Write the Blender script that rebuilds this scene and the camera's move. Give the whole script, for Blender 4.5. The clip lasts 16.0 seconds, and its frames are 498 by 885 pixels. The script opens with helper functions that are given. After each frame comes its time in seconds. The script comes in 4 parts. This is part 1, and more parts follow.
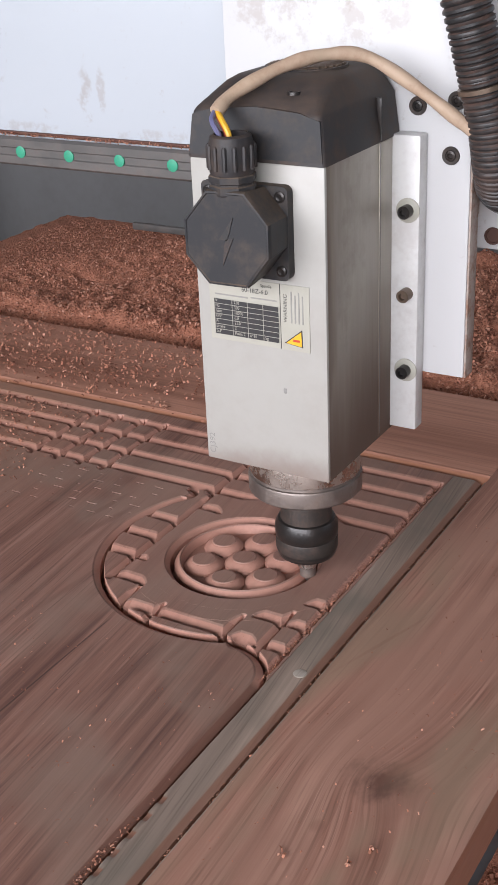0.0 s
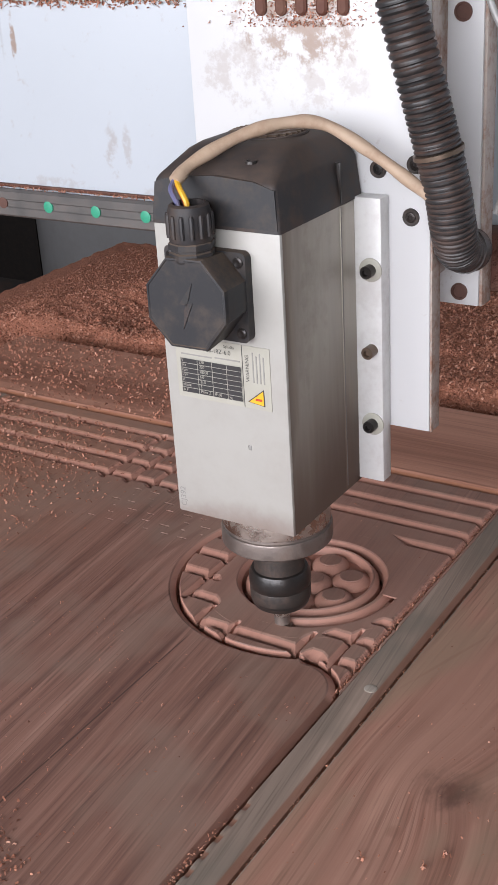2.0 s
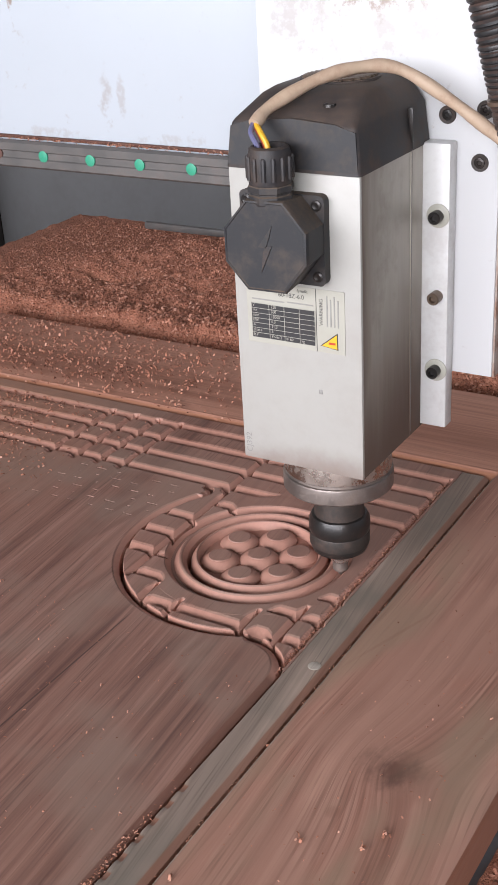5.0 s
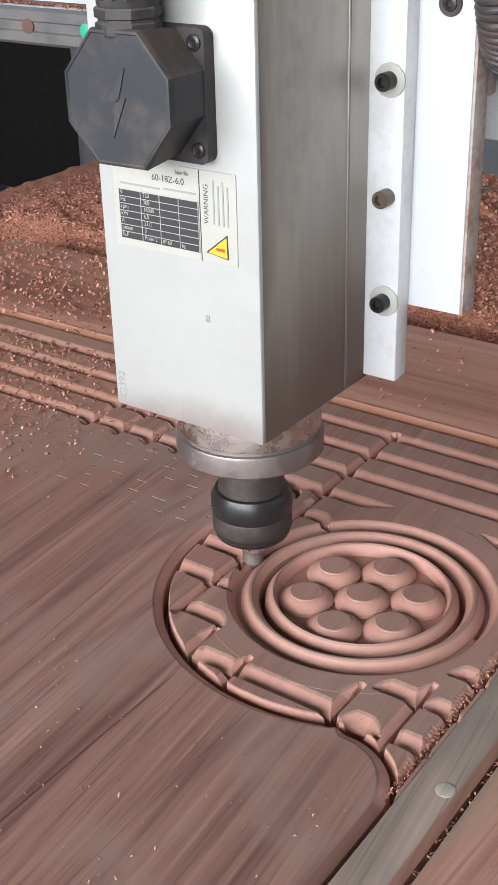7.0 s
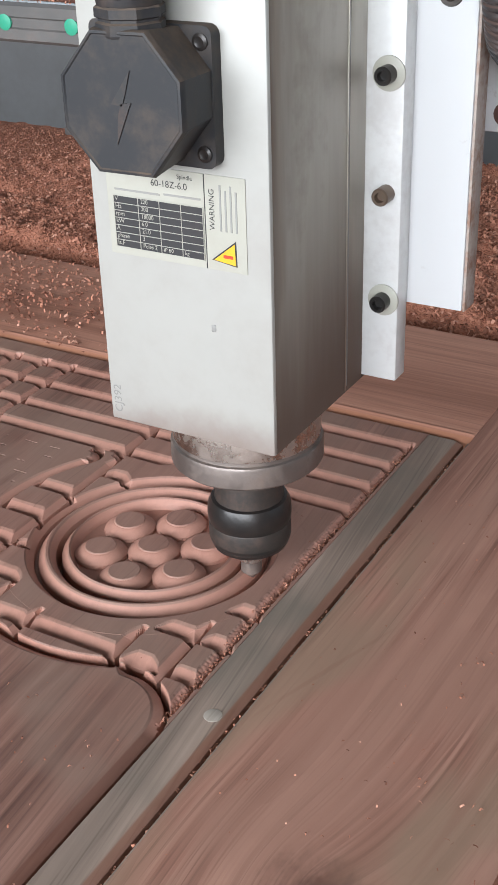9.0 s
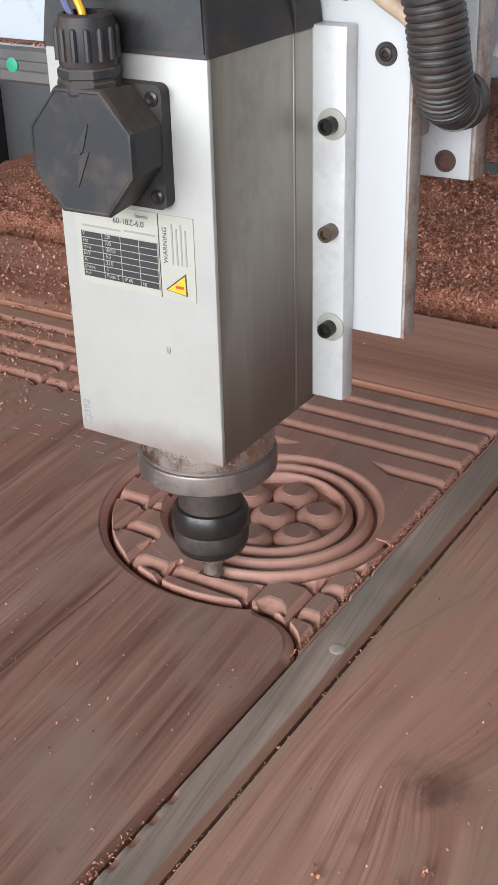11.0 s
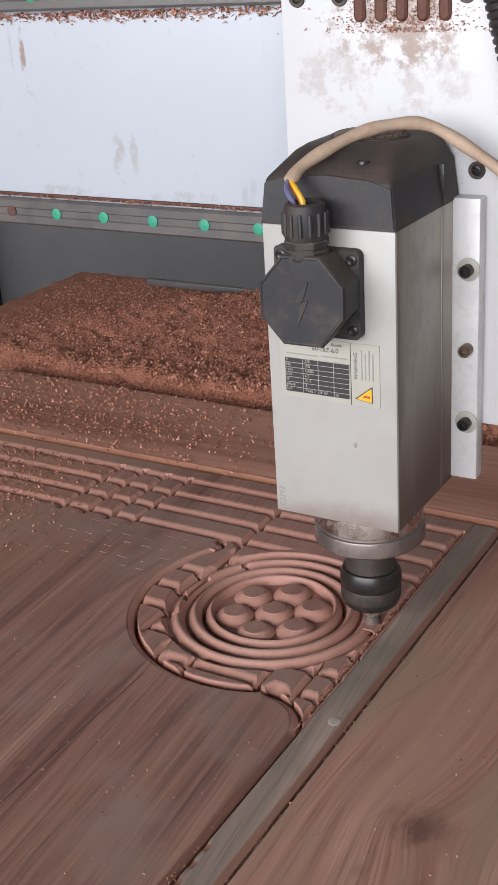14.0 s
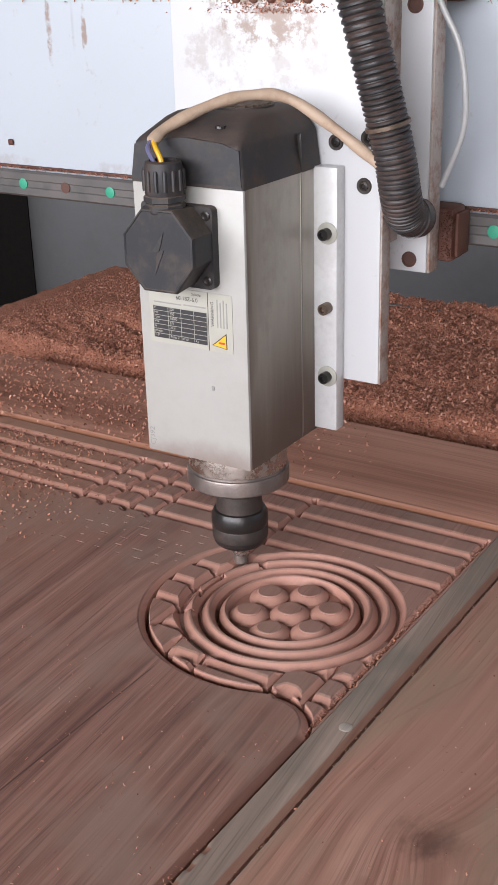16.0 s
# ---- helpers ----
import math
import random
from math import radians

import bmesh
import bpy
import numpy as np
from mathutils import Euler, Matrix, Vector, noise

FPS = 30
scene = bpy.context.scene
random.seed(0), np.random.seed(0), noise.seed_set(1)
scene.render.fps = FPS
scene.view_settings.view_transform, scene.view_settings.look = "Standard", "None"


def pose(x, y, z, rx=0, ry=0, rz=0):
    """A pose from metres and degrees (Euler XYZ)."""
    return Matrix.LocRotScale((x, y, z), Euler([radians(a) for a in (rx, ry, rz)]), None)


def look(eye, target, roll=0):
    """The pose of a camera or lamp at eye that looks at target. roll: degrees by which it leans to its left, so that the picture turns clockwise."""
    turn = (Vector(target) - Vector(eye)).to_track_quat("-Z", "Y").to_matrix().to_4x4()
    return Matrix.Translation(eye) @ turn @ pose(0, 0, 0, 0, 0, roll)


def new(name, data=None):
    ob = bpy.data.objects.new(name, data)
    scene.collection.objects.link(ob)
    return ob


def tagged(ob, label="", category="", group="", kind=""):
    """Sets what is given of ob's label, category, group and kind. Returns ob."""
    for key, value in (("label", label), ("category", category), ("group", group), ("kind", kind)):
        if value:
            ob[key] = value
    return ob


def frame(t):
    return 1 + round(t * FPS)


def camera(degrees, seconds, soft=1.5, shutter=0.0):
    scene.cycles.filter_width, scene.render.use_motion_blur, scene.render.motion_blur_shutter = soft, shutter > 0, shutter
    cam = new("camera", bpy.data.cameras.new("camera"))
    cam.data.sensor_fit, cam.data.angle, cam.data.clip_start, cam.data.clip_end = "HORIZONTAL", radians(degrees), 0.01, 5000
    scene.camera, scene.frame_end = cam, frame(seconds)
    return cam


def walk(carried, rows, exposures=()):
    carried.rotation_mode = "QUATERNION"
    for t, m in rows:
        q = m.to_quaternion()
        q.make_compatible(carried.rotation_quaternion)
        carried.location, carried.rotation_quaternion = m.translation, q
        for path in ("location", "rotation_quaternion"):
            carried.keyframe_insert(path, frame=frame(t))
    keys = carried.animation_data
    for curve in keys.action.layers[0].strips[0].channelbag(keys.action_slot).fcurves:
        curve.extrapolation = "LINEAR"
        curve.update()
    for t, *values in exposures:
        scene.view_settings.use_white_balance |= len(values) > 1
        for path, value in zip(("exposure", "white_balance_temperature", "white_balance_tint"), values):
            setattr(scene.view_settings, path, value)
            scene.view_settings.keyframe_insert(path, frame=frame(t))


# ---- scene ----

K = 0.811          # drawing units to metres

# camera: seconds, x, y, z in drawing units, pitch, roll, yaw in degrees
cam = camera(23.4, 16.0, soft=0.6, shutter=0.0)
walk(cam, [(t, pose(x * K, y * K, z * K, 90 + p, r, w)) for t, x, y, z, p, r, w in (
    (0, 0.5684, -0.9162, 0.6446, -25.28, 2.36, 30.30),
    (0.5, 0.5769, -0.9235, 0.6480, -25.11, 2.99, 29.80),
    (1, 0.5834, -0.9256, 0.6562, -24.73, 3.04, 30.05),
    (1.5, 0.5860, -0.9281, 0.6603, -24.54, 3.20, 29.97),
    (2, 0.5695, -0.9786, 0.6847, -24.49, 3.28, 31.89),
    (2.5, 0.5659, -1.0259, 0.7078, -25.04, 3.23, 33.33),
    (3, 0.5584, -1.0425, 0.7159, -24.62, 1.85, 33.03),
    (3.5, 0.5578, -1.0400, 0.7141, -24.34, 1.66, 32.50),
    (4, 0.5707, -1.0242, 0.7166, -24.25, 2.18, 32.04),
    (4.5, 0.5871, -0.9966, 0.7118, -24.87, 2.38, 30.18),
    (4.7, 0.5879, -0.9805, 0.6969, -25.30, 2.63, 30.24),
    (6.8, 0.3841, -0.6580, 0.5289, -26.83, 1.82, 34.93),
    (7, 0.3688, -0.6529, 0.5195, -27.34, 1.38, 35.23),
    (7.5, 0.3644, -0.6444, 0.4943, -29.43, 1.29, 34.68),
    (8, 0.4016, -0.6498, 0.5092, -29.75, 1.60, 33.62),
    (8.5, 0.4447, -0.6509, 0.5181, -29.09, 1.70, 31.35),
    (9, 0.4704, -0.6504, 0.5289, -28.61, 1.63, 29.55),
    (9.2, 0.4725, -0.6499, 0.5287, -28.37, 1.69, 29.25),
    (11.3, 0.4853, -0.8456, 0.5880, -27.42, 1.81, 32.22),
    (11.5, 0.4959, -0.8781, 0.6158, -26.06, 2.38, 32.51),
    (12, 0.5162, -0.9380, 0.6509, -23.96, 2.84, 31.80),
    (12.5, 0.5413, -0.9649, 0.6706, -22.55, 2.65, 31.97),
    (13, 0.5560, -0.9587, 0.6729, -22.86, 3.00, 31.07),
    (13.5, 0.5711, -0.9502, 0.6750, -23.07, 3.44, 29.39),
    (14, 0.5625, -0.9548, 0.6693, -23.11, 3.34, 30.03),
    (14.5, 0.5686, -0.9694, 0.6559, -22.94, 2.44, 30.64),
    (15, 0.5878, -0.9569, 0.6412, -23.11, 1.66, 29.12),
    (15.5, 0.5766, -0.9383, 0.6428, -22.67, 1.06, 30.20),
    (16, 0.5553, -0.9293, 0.6414, -22.58, 1.48, 32.37),
)], exposures=[(0, -0.07, 6600, 16), (0.5, -0.08, 6600, 16), (1.0, -0.12, 6600, 16), (1.5, -0.19, 6600, 16), (2.0, -0.12, 6600, 16), (3.0, -0.03, 6600, 16), (4.7, 0.02, 6600, 16), (6.8, 0.40, 6250, 10), (7.5, 0.39, 6250, 10), (8.5, 0.27, 6300, 9), (9.2, 0.19, 6350, 9), (11.3, 0.1, 6400, 10), (11.7, 0.08, 6500, 13), (12.5, 0.0, 6600, 16), (13.5, -0.14, 6600, 16), (14.3, -0.24, 6600, 15), (15, -0.14, 6600, 16), (16, 0.0, 6600, 16)])

# ---- daylight through the front opening, and a fill lamp added on the east ----
world = bpy.data.worlds.new("world")
scene.world = world
world.use_nodes = True
wn = world.node_tree
sky = wn.nodes.new("ShaderNodeTexSky")
sky.sky_type, sky.sun_disc = "NISHITA", False
sky.sun_elevation, sky.sun_rotation = radians(48), radians(200)
wn.nodes["Background"].inputs["Strength"].default_value = 0.12
wn.links.new(sky.outputs[0], wn.nodes["Background"].inputs["Color"])


def opening_light(name, eye, target, w, h, watts, colour):
    d = bpy.data.lights.new(name, "AREA")
    d.shape, d.size, d.size_y, d.energy, d.color = "RECTANGLE", w, h, watts, colour
    ob = new(name, d)
    ob.matrix_world = look(eye, target)


opening_light("daylight_front", (-0.05, -3.35, 1.14), (0.0, 0.2, 0.12), 5.2, 1.28, 276, (0.93, 0.96, 1.0))
# added fill that brightens the far wall and the spindle's right side
opening_light("fill_east", (3.35, 1.4, 1.5), (0.0, 1.5, 0.0), 2.6, 2.2, 20, (0.95, 0.97, 1.0))


# ---- materials ----
class Mat:
    """A small builder of node materials."""

    def __init__(self, name, rough=0.5, metal=0.0):
        self.m = bpy.data.materials.new(name)
        self.m.use_nodes = True
        self.t = self.m.node_tree
        self.b = self.t.nodes["Principled BSDF"]
        self.b.inputs["Roughness"].default_value = rough
        self.b.inputs["Metallic"].default_value = metal
        self.co = self.t.nodes.new("ShaderNodeTexCoord").outputs["Object"]

    def node(self, kind, **props):
        n = self.t.nodes.new("ShaderNode" + kind)
        for k, v in props.items():
            setattr(n, k, v)
        return n

    def put(self, value, socket):
        if isinstance(value, (int, float, tuple)):
            socket.default_value = (*value, 1.0) if isinstance(value, tuple) and len(value) == 3 and socket.type == "RGBA" else value
        else:
            self.t.links.new(value, socket)

    def math(self, op, a, b=0.0, c=0.0):
        n = self.node("Math", operation=op)
        for v, s in zip((a, b, c), n.inputs):
            self.put(v, s)
        return n.outputs[0]

    def noise(self, scale=(1, 1, 1), freq=1.0, detail=4.0, rough=0.55, distort=0.0, vec=None):
        mp = self.node("Mapping")
        mp.inputs["Scale"].default_value = scale
        self.t.links.new(vec if vec is not None else self.co, mp.inputs["Vector"])
        n = self.node("TexNoise")
        n.inputs["Scale"].default_value, n.inputs["Detail"].default_value = freq, detail
        n.inputs["Roughness"].default_value, n.inputs["Distortion"].default_value = rough, distort
        self.t.links.new(mp.outputs[0], n.inputs["Vector"])
        return n.outputs["Fac"]

    def step(self, v, lo, hi, a=0.0, b=1.0):
        n = self.node("MapRange", interpolation_type="SMOOTHSTEP")
        for value, s in zip((v, lo, hi, a, b), n.inputs):
            self.put(value, s)
        return n.outputs[0]

    def ramp(self, v, *stops):
        n = self.node("ValToRGB")
        e = n.color_ramp.elements
        while len(e) < len(stops):
            e.new(0.5)
        for el, (p, c) in zip(e, stops):
            el.position, el.color = p, (*c, 1.0)
        self.t.links.new(v, n.inputs[0])
        return n.outputs[0]

    def mix(self, f, a, b, blend="MIX"):
        n = self.node("Mix", data_type="RGBA", blend_type=blend)
        for v, s in ((f, n.inputs[0]), (a, n.inputs[6]), (b, n.inputs[7])):
            self.put(v, s)
        return n.outputs[2]

    def xyz(self):
        n = self.node("SeparateXYZ")
        self.t.links.new(self.co, n.inputs[0])
        return n.outputs

    def colour(self, c):
        self.put(c, self.b.inputs["Base Color"])
        return self

    def roughness(self, r):
        self.put(r, self.b.inputs["Roughness"])
        return self

    def bump(self, h, strength=0.3, dist=0.002):
        n = self.node("Bump")
        n.inputs["Strength"].default_value, n.inputs["Distance"].default_value = strength, dist
        self.put(h, n.inputs["Height"])
        self.t.links.new(n.outputs[0], self.b.inputs["Normal"])
        return self


def wood(name, dark, mid, light, grain=(1.0, 0.022, 1.0), fresh=None, knot=None, streak=0.4, tint=None, turn=0.0, waves=0.0, pore=0.5, joint=None, tint2=None, film=None, dark_cut=None, planks=None, drift=None, stains=()):
    """Planed hardwood: growth lines along one axis, dark streaks, pores, fine dust; fresh: the cut faces below the
    surface, paler on the panel, darker on the stile.
    """
    m = Mat(name, 0.62)
    vec = m.co
    if turn:
        rot = m.node("VectorRotate", rotation_type="Z_AXIS")
        m.put(m.co, rot.inputs["Vector"])
        rot.inputs["Angle"].default_value = radians(turn)
        vec = rot.outputs[0]
    if knot:
        d = m.node("VectorMath", operation="DISTANCE")
        m.put(m.co, d.inputs[0])
        d.inputs[1].default_value = (knot[0], knot[1], 0.0)
        pull = m.math("MULTIPLY", m.math("POWER", 2.718, m.math("MULTIPLY", d.outputs["Value"], -20.0)), 0.034)
        cmb = m.node("CombineXYZ")
        m.put(pull, cmb.inputs[0])
        add = m.node("VectorMath", operation="ADD")
        m.put(m.co, add.inputs[0])
        m.put(cmb.outputs[0], add.inputs[1])
        vec = add.outputs[0]
    lines = m.noise(grain, 110, 6, 0.68, 0.3, vec)
    broad = m.noise(grain, 19, 3, 0.5, 0.6, vec)
    pores = m.noise((grain[0], grain[1] * 0.9, grain[2]), 420, 2, 0.5, 0.0, vec)
    blot = m.noise((1, 1, 1), 7, 3, 0.6)
    c = m.ramp(m.math("ADD", m.math("MULTIPLY", lines, 0.55), m.math("MULTIPLY", broad, 0.45)), (0.38, dark), (0.5, mid), (0.62, light))
    c = m.mix(m.math("MULTIPLY", m.step(broad, 0.56, 0.72), streak), c, tuple(v * 0.42 for v in dark))
    c = m.mix(m.math("MULTIPLY", m.step(pores, 0.52, 0.70), pore), c, tuple(v * 0.55 for v in dark))
    if waves:
        wv = m.node("TexWave", wave_type="BANDS", bands_direction="X", wave_profile="SAW")
        mp = m.node("Mapping")
        mp.inputs["Scale"].default_value = (1.0, 0.16, 1.0)
        m.put(vec, mp.inputs["Vector"])
        m.put(mp.outputs[0], wv.inputs["Vector"])
        for k, v in (("Scale", 16.0), ("Distortion", 5.0), ("Detail", 3.0), ("Detail Scale", 1.6)):
            wv.inputs[k].default_value = v
        c = m.mix(m.math("MULTIPLY", m.step(wv.outputs["Fac"], 0.55, 1.0), waves), c, tuple(v * 0.7 for v in dark))
    if tint:
        c = m.mix(m.math("MULTIPLY", m.step(blot, 0.42, 0.62), 0.7), c, tint)
    if knot:
        core = m.step(m.math("ADD", d.outputs["Value"], m.math("MULTIPLY", m.noise((1, 0.5, 1), 55, 4, 0.7), 0.055)), 0.026, 0.056, 0.75, 0.0)
        c = m.mix(core, c, tuple(v * 0.3 for v in dark))
    if tint2:
        c = m.mix(m.math("MULTIPLY", m.step(m.noise((1, 0.35, 1), 11, 3, 0.6), 0.5, 0.66), 0.6), c, tint2)
    if joint:
        px, py, _ = m.xyz()
        off = m.math("ABSOLUTE", m.math("SUBTRACT", px, m.math("MULTIPLY_ADD", py, joint[1], joint[0])))
        c = m.mix(m.math("MULTIPLY", m.step(off, 0.0003, 0.0011, 1.0, 0.0), m.step(py, -0.135, -0.115, 0.8, 0.0)), c, tuple(v * 0.35 for v in dark))
    for sx, sy, wide, long_, lean, strength in stains:
        px, py, _ = m.xyz()
        dy = m.math("SUBTRACT", py, sy)
        ax = m.math("DIVIDE", m.math("SUBTRACT", m.math("SUBTRACT", px, sx), m.math("MULTIPLY", dy, lean)), wide)
        ay = m.math("DIVIDE", dy, long_)
        r2 = m.math("ADD", m.math("ADD", m.math("MULTIPLY", ax, ax), m.math("MULTIPLY", ay, ay)), m.math("MULTIPLY", m.math("SUBTRACT", lines, 0.5), 1.6))
        c = m.mix(m.step(r2, 0.0, 1.3, strength * 0.62, 0.0), c, dark)
    if planks:
        # boards glued edge to edge, each of its own tone, with a fine dark line between
        px, py, _ = m.xyz()
        across = m.math("DIVIDE", m.math("SUBTRACT", px, m.math("MULTIPLY", py, planks[1])), planks[0])
        wn_ = m.node("TexWhiteNoise", noise_dimensions="1D")
        m.put(m.math("FLOOR", across), wn_.inputs["W"])
        c = m.mix(m.math("MULTIPLY", wn_.outputs["Value"], 0.25), c, planks[2])
        gap = m.math("ABSOLUTE", m.math("SUBTRACT", m.math("FRACT", across), 0.5))
        c = m.mix(m.step(gap, 0.493, 0.498, 0.0, 0.25), c, tuple(v * 0.3 for v in dark))
    if drift:
        px = m.xyz()[0]
        lie = m.step(m.math("ADD", px, m.math("MULTIPLY", m.math("SUBTRACT", blot, 0.5), 0.16)), drift[0], drift[1], 0.85, 0.0)
        c = m.mix(m.math("MULTIPLY", lie, m.step(m.noise((1, 1, 1), 90, 4, 0.7), 0.3, 0.6, 0.45, 1.0)), c, drift[2])
    if film:
        away = m.node("VectorMath", operation="DISTANCE")
        m.put(m.co, away.inputs[0])
        away.inputs[1].default_value = (film[0], film[1], 0.0)
        thick = m.math("MULTIPLY", m.step(m.math("ADD", away.outputs["Value"], m.math("MULTIPLY", blot, 0.12)), 0.13, 0.29, 0.48, 0.0), m.step(pores, 0.25, 0.6, 0.6, 1.0))
        c = m.mix(thick, c, film[2])
    if fresh:
        z = m.xyz()[2]
        cut = m.step(z, -0.0012, -0.0006, 1.0, 0.0)
        fine = m.noise((1, 0.3, 1), 150, 3)
        pale = m.mix(fine, tuple(v * 0.8 for v in fresh), tuple(v * 1.15 for v in fresh))
        # cut faces in front of this y take a darker brown
        if dark_cut:
            pale = m.mix(m.step(m.xyz()[1], dark_cut[0] - 0.012, dark_cut[0], 1.0, 0.0), pale, m.mix(fine, tuple(v * 0.6 for v in dark_cut[1]), dark_cut[1]))
        c = m.mix(m.math("MULTIPLY", cut, 0.7), c, pale)
    m.colour(c)
    m.roughness(m.step(lines, 0.2, 0.8, 0.5, 0.72))
    m.bump(m.math("ADD", m.math("MULTIPLY", lines, 0.5), m.math("MULTIPLY", pores, 0.5)), 0.5, 0.0008)
    return m.m


def dusty(name, base, rough, metal, dust=(0.16, 0.085, 0.06), amount=0.35, scale=30, bump=0.15, brushed=None, settle=0.0, film=None, low_brown=None):
    """A surface with smudges of brown wood dust."""
    m = Mat(name, rough, metal)
    a = m.noise(brushed and (1, 1, 0.12) or (1, 1, 1), scale, 5, 0.65)
    b = m.noise((1, 1, 1), scale * 6, 3, 0.6)
    f = m.math("MULTIPLY", m.step(m.math("ADD", m.math("MULTIPLY", a, 0.7), m.math("MULTIPLY", b, 0.3)), 0.42, 0.68), amount)
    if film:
        # brown at low y, fading out towards the rear with a ragged edge
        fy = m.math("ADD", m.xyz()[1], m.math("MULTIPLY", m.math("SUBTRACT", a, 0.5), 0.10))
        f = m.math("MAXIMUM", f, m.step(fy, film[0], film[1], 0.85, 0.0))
    if low_brown:
        # brown towards the bottom: a dust smear on WHITE, a graded tone on ALU
        cz = m.math("ADD", m.xyz()[2], m.math("MULTIPLY", m.math("SUBTRACT", a, 0.5), low_brown[2]))
        f = m.math("MAXIMUM", f, m.step(cz, low_brown[0], low_brown[1], low_brown[3], 0.0))
    if settle:
        up = m.node("SeparateXYZ")
        m.put(m.node("NewGeometry").outputs["Normal"], up.inputs[0])
        lie = m.math("MULTIPLY", m.step(up.outputs[2], 0.15, 0.75), m.step(m.math("ADD", a, m.math("MULTIPLY", b, 0.5)), 0.5, 0.95, 0.2, 1.0))
        f = m.math("MAXIMUM", f, m.math("MULTIPLY", lie, settle))
    shade = m.mix(m.noise((1, 1, 1), scale * 0.4, 3), tuple(v * 0.88 for v in base), tuple(min(1, v * 1.1) for v in base))
    if brushed:
        shade = m.mix(m.math("MULTIPLY", m.noise(brushed, 300, 2), 0.35), shade, tuple(v * 0.6 for v in base))
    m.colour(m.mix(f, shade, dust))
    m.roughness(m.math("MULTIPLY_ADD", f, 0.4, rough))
    if metal:
        m.put(m.math("MULTIPLY_ADD", f, -metal, metal), m.b.inputs["Metallic"])
    m.bump(b, bump, 0.0006)
    return m.m


def shavings(name):
    m = Mat(name, 0.85)
    info = m.node("NewGeometry").outputs["Random Per Island"]
    c = m.ramp(info, (0.0, (0.17, 0.058, 0.032)), (0.35, (0.38, 0.148, 0.088)), (0.75, (0.56, 0.245, 0.155)), (1.0, (0.70, 0.39, 0.28)))
    m.colour(m.mix(0.2, c, m.mix(m.noise((1, 1, 1), 60, 3), (0.2, 0.085, 0.055), (0.33, 0.16, 0.11))))
    m.bump(m.noise((1, 1, 1), 900, 2), 0.3, 0.0006)
    return m.m


def dust_bed(name):
    m = Mat(name, 0.95)
    a, b, c = m.noise((1, 1, 1), 25, 4), m.noise((1, 1, 1), 230, 4, 0.7), m.noise((1, 1, 1), 700, 2)
    m.colour(m.mix(m.step(c, 0.4, 0.65), m.ramp(b, (0.3, (0.20, 0.070, 0.040)), (0.55, (0.46, 0.185, 0.112)), (0.75, (0.62, 0.295, 0.185))),
                   m.mix(a, (0.36, 0.140, 0.084), (0.52, 0.222, 0.138))))
    m.bump(m.math("ADD", b, c), 0.9, 0.004)
    return m.m


def painted(name, base, spots=(), drips=False):
    """White machine enamel; spots: stains of rubbed-in dust round (x, z) with a reach."""
    m = Mat(name, 0.38)
    n1, n2 = m.noise((1, 1, 1), 60, 6, 0.72), m.noise((1, 1, 1), 9, 3)
    c = m.mix(n2, tuple(v * 0.94 for v in base), base)
    c = m.mix(m.math("MULTIPLY", m.step(n1, 0.62, 0.72), 0.35), c, (0.33, 0.27, 0.24))
    x, y, z = m.xyz()
    for px, pz, rx, rz, power in spots:
        dx = m.math("DIVIDE", m.math("SUBTRACT", x, px), rx)
        dz = m.math("DIVIDE", m.math("SUBTRACT", z, pz), rz)
        r = m.math("ADD", m.math("MULTIPLY", dx, dx), m.math("MULTIPLY", dz, dz))
        near = m.step(r, 0.1, 1.0, 1.0, 0.0)
        f = m.math("MULTIPLY", m.step(m.math("ADD", n1, m.math("MULTIPLY", near, 0.2)), 0.62, 0.78), m.math("MULTIPLY", near, power))
        c = m.mix(f, c, (0.26, 0.17, 0.12))
    if drips:
        run = m.noise((1, 1, 0.05), 42, 2)
        f = m.math("MULTIPLY", m.step(run, 0.66, 0.74), m.step(m.noise((1, 1, 1), 13, 2), 0.5, 0.6))
        c = m.mix(m.math("MULTIPLY", f, 0.55), c, (0.25, 0.23, 0.22))
    m.colour(c)
    m.bump(n1, 0.05, 0.0005)
    return m.m


PANEL = wood("panel_wood", (0.122, 0.051, 0.037), (0.264, 0.130, 0.095), (0.388, 0.214, 0.162), fresh=(0.50, 0.248, 0.185), streak=0.38, dark_cut=(-0.168 * K, (0.185, 0.072, 0.044)), turn=-5, waves=0.16, joint=(-0.0525, 0.0), film=(0.0, 0.06, (0.38, 0.205, 0.157)), pore=0.45, tint=(0.275, 0.180, 0.138), planks=(0.105, 0.0, (0.225, 0.145, 0.110)), drift=(-0.46, -0.20, (0.40, 0.205, 0.135)), stains=((0.002, -0.165, 0.008, 0.060, 0.14, 0.6), (0.020, -0.125, 0.005, 0.040, 0.12, 0.5), (-0.150, 0.000, 0.005, 0.045, 0.16, 0.8), (-0.166, 0.030, 0.004, 0.035, 0.14, 0.6), (-0.063, -0.247, 0.003, 0.006, 0.1, 0.8), (-0.070, -0.262, 0.003, 0.006, 0.1, 0.7), (-0.110, -0.100, 0.004, 0.070, 0.12, 0.5)))
STILE = wood("stile_wood", (0.175, 0.125, 0.096), (0.275, 0.205, 0.162), (0.385, 0.290, 0.232), fresh=(0.23, 0.086, 0.047), tint=(0.175, 0.150, 0.120), streak=0.35, turn=-6)
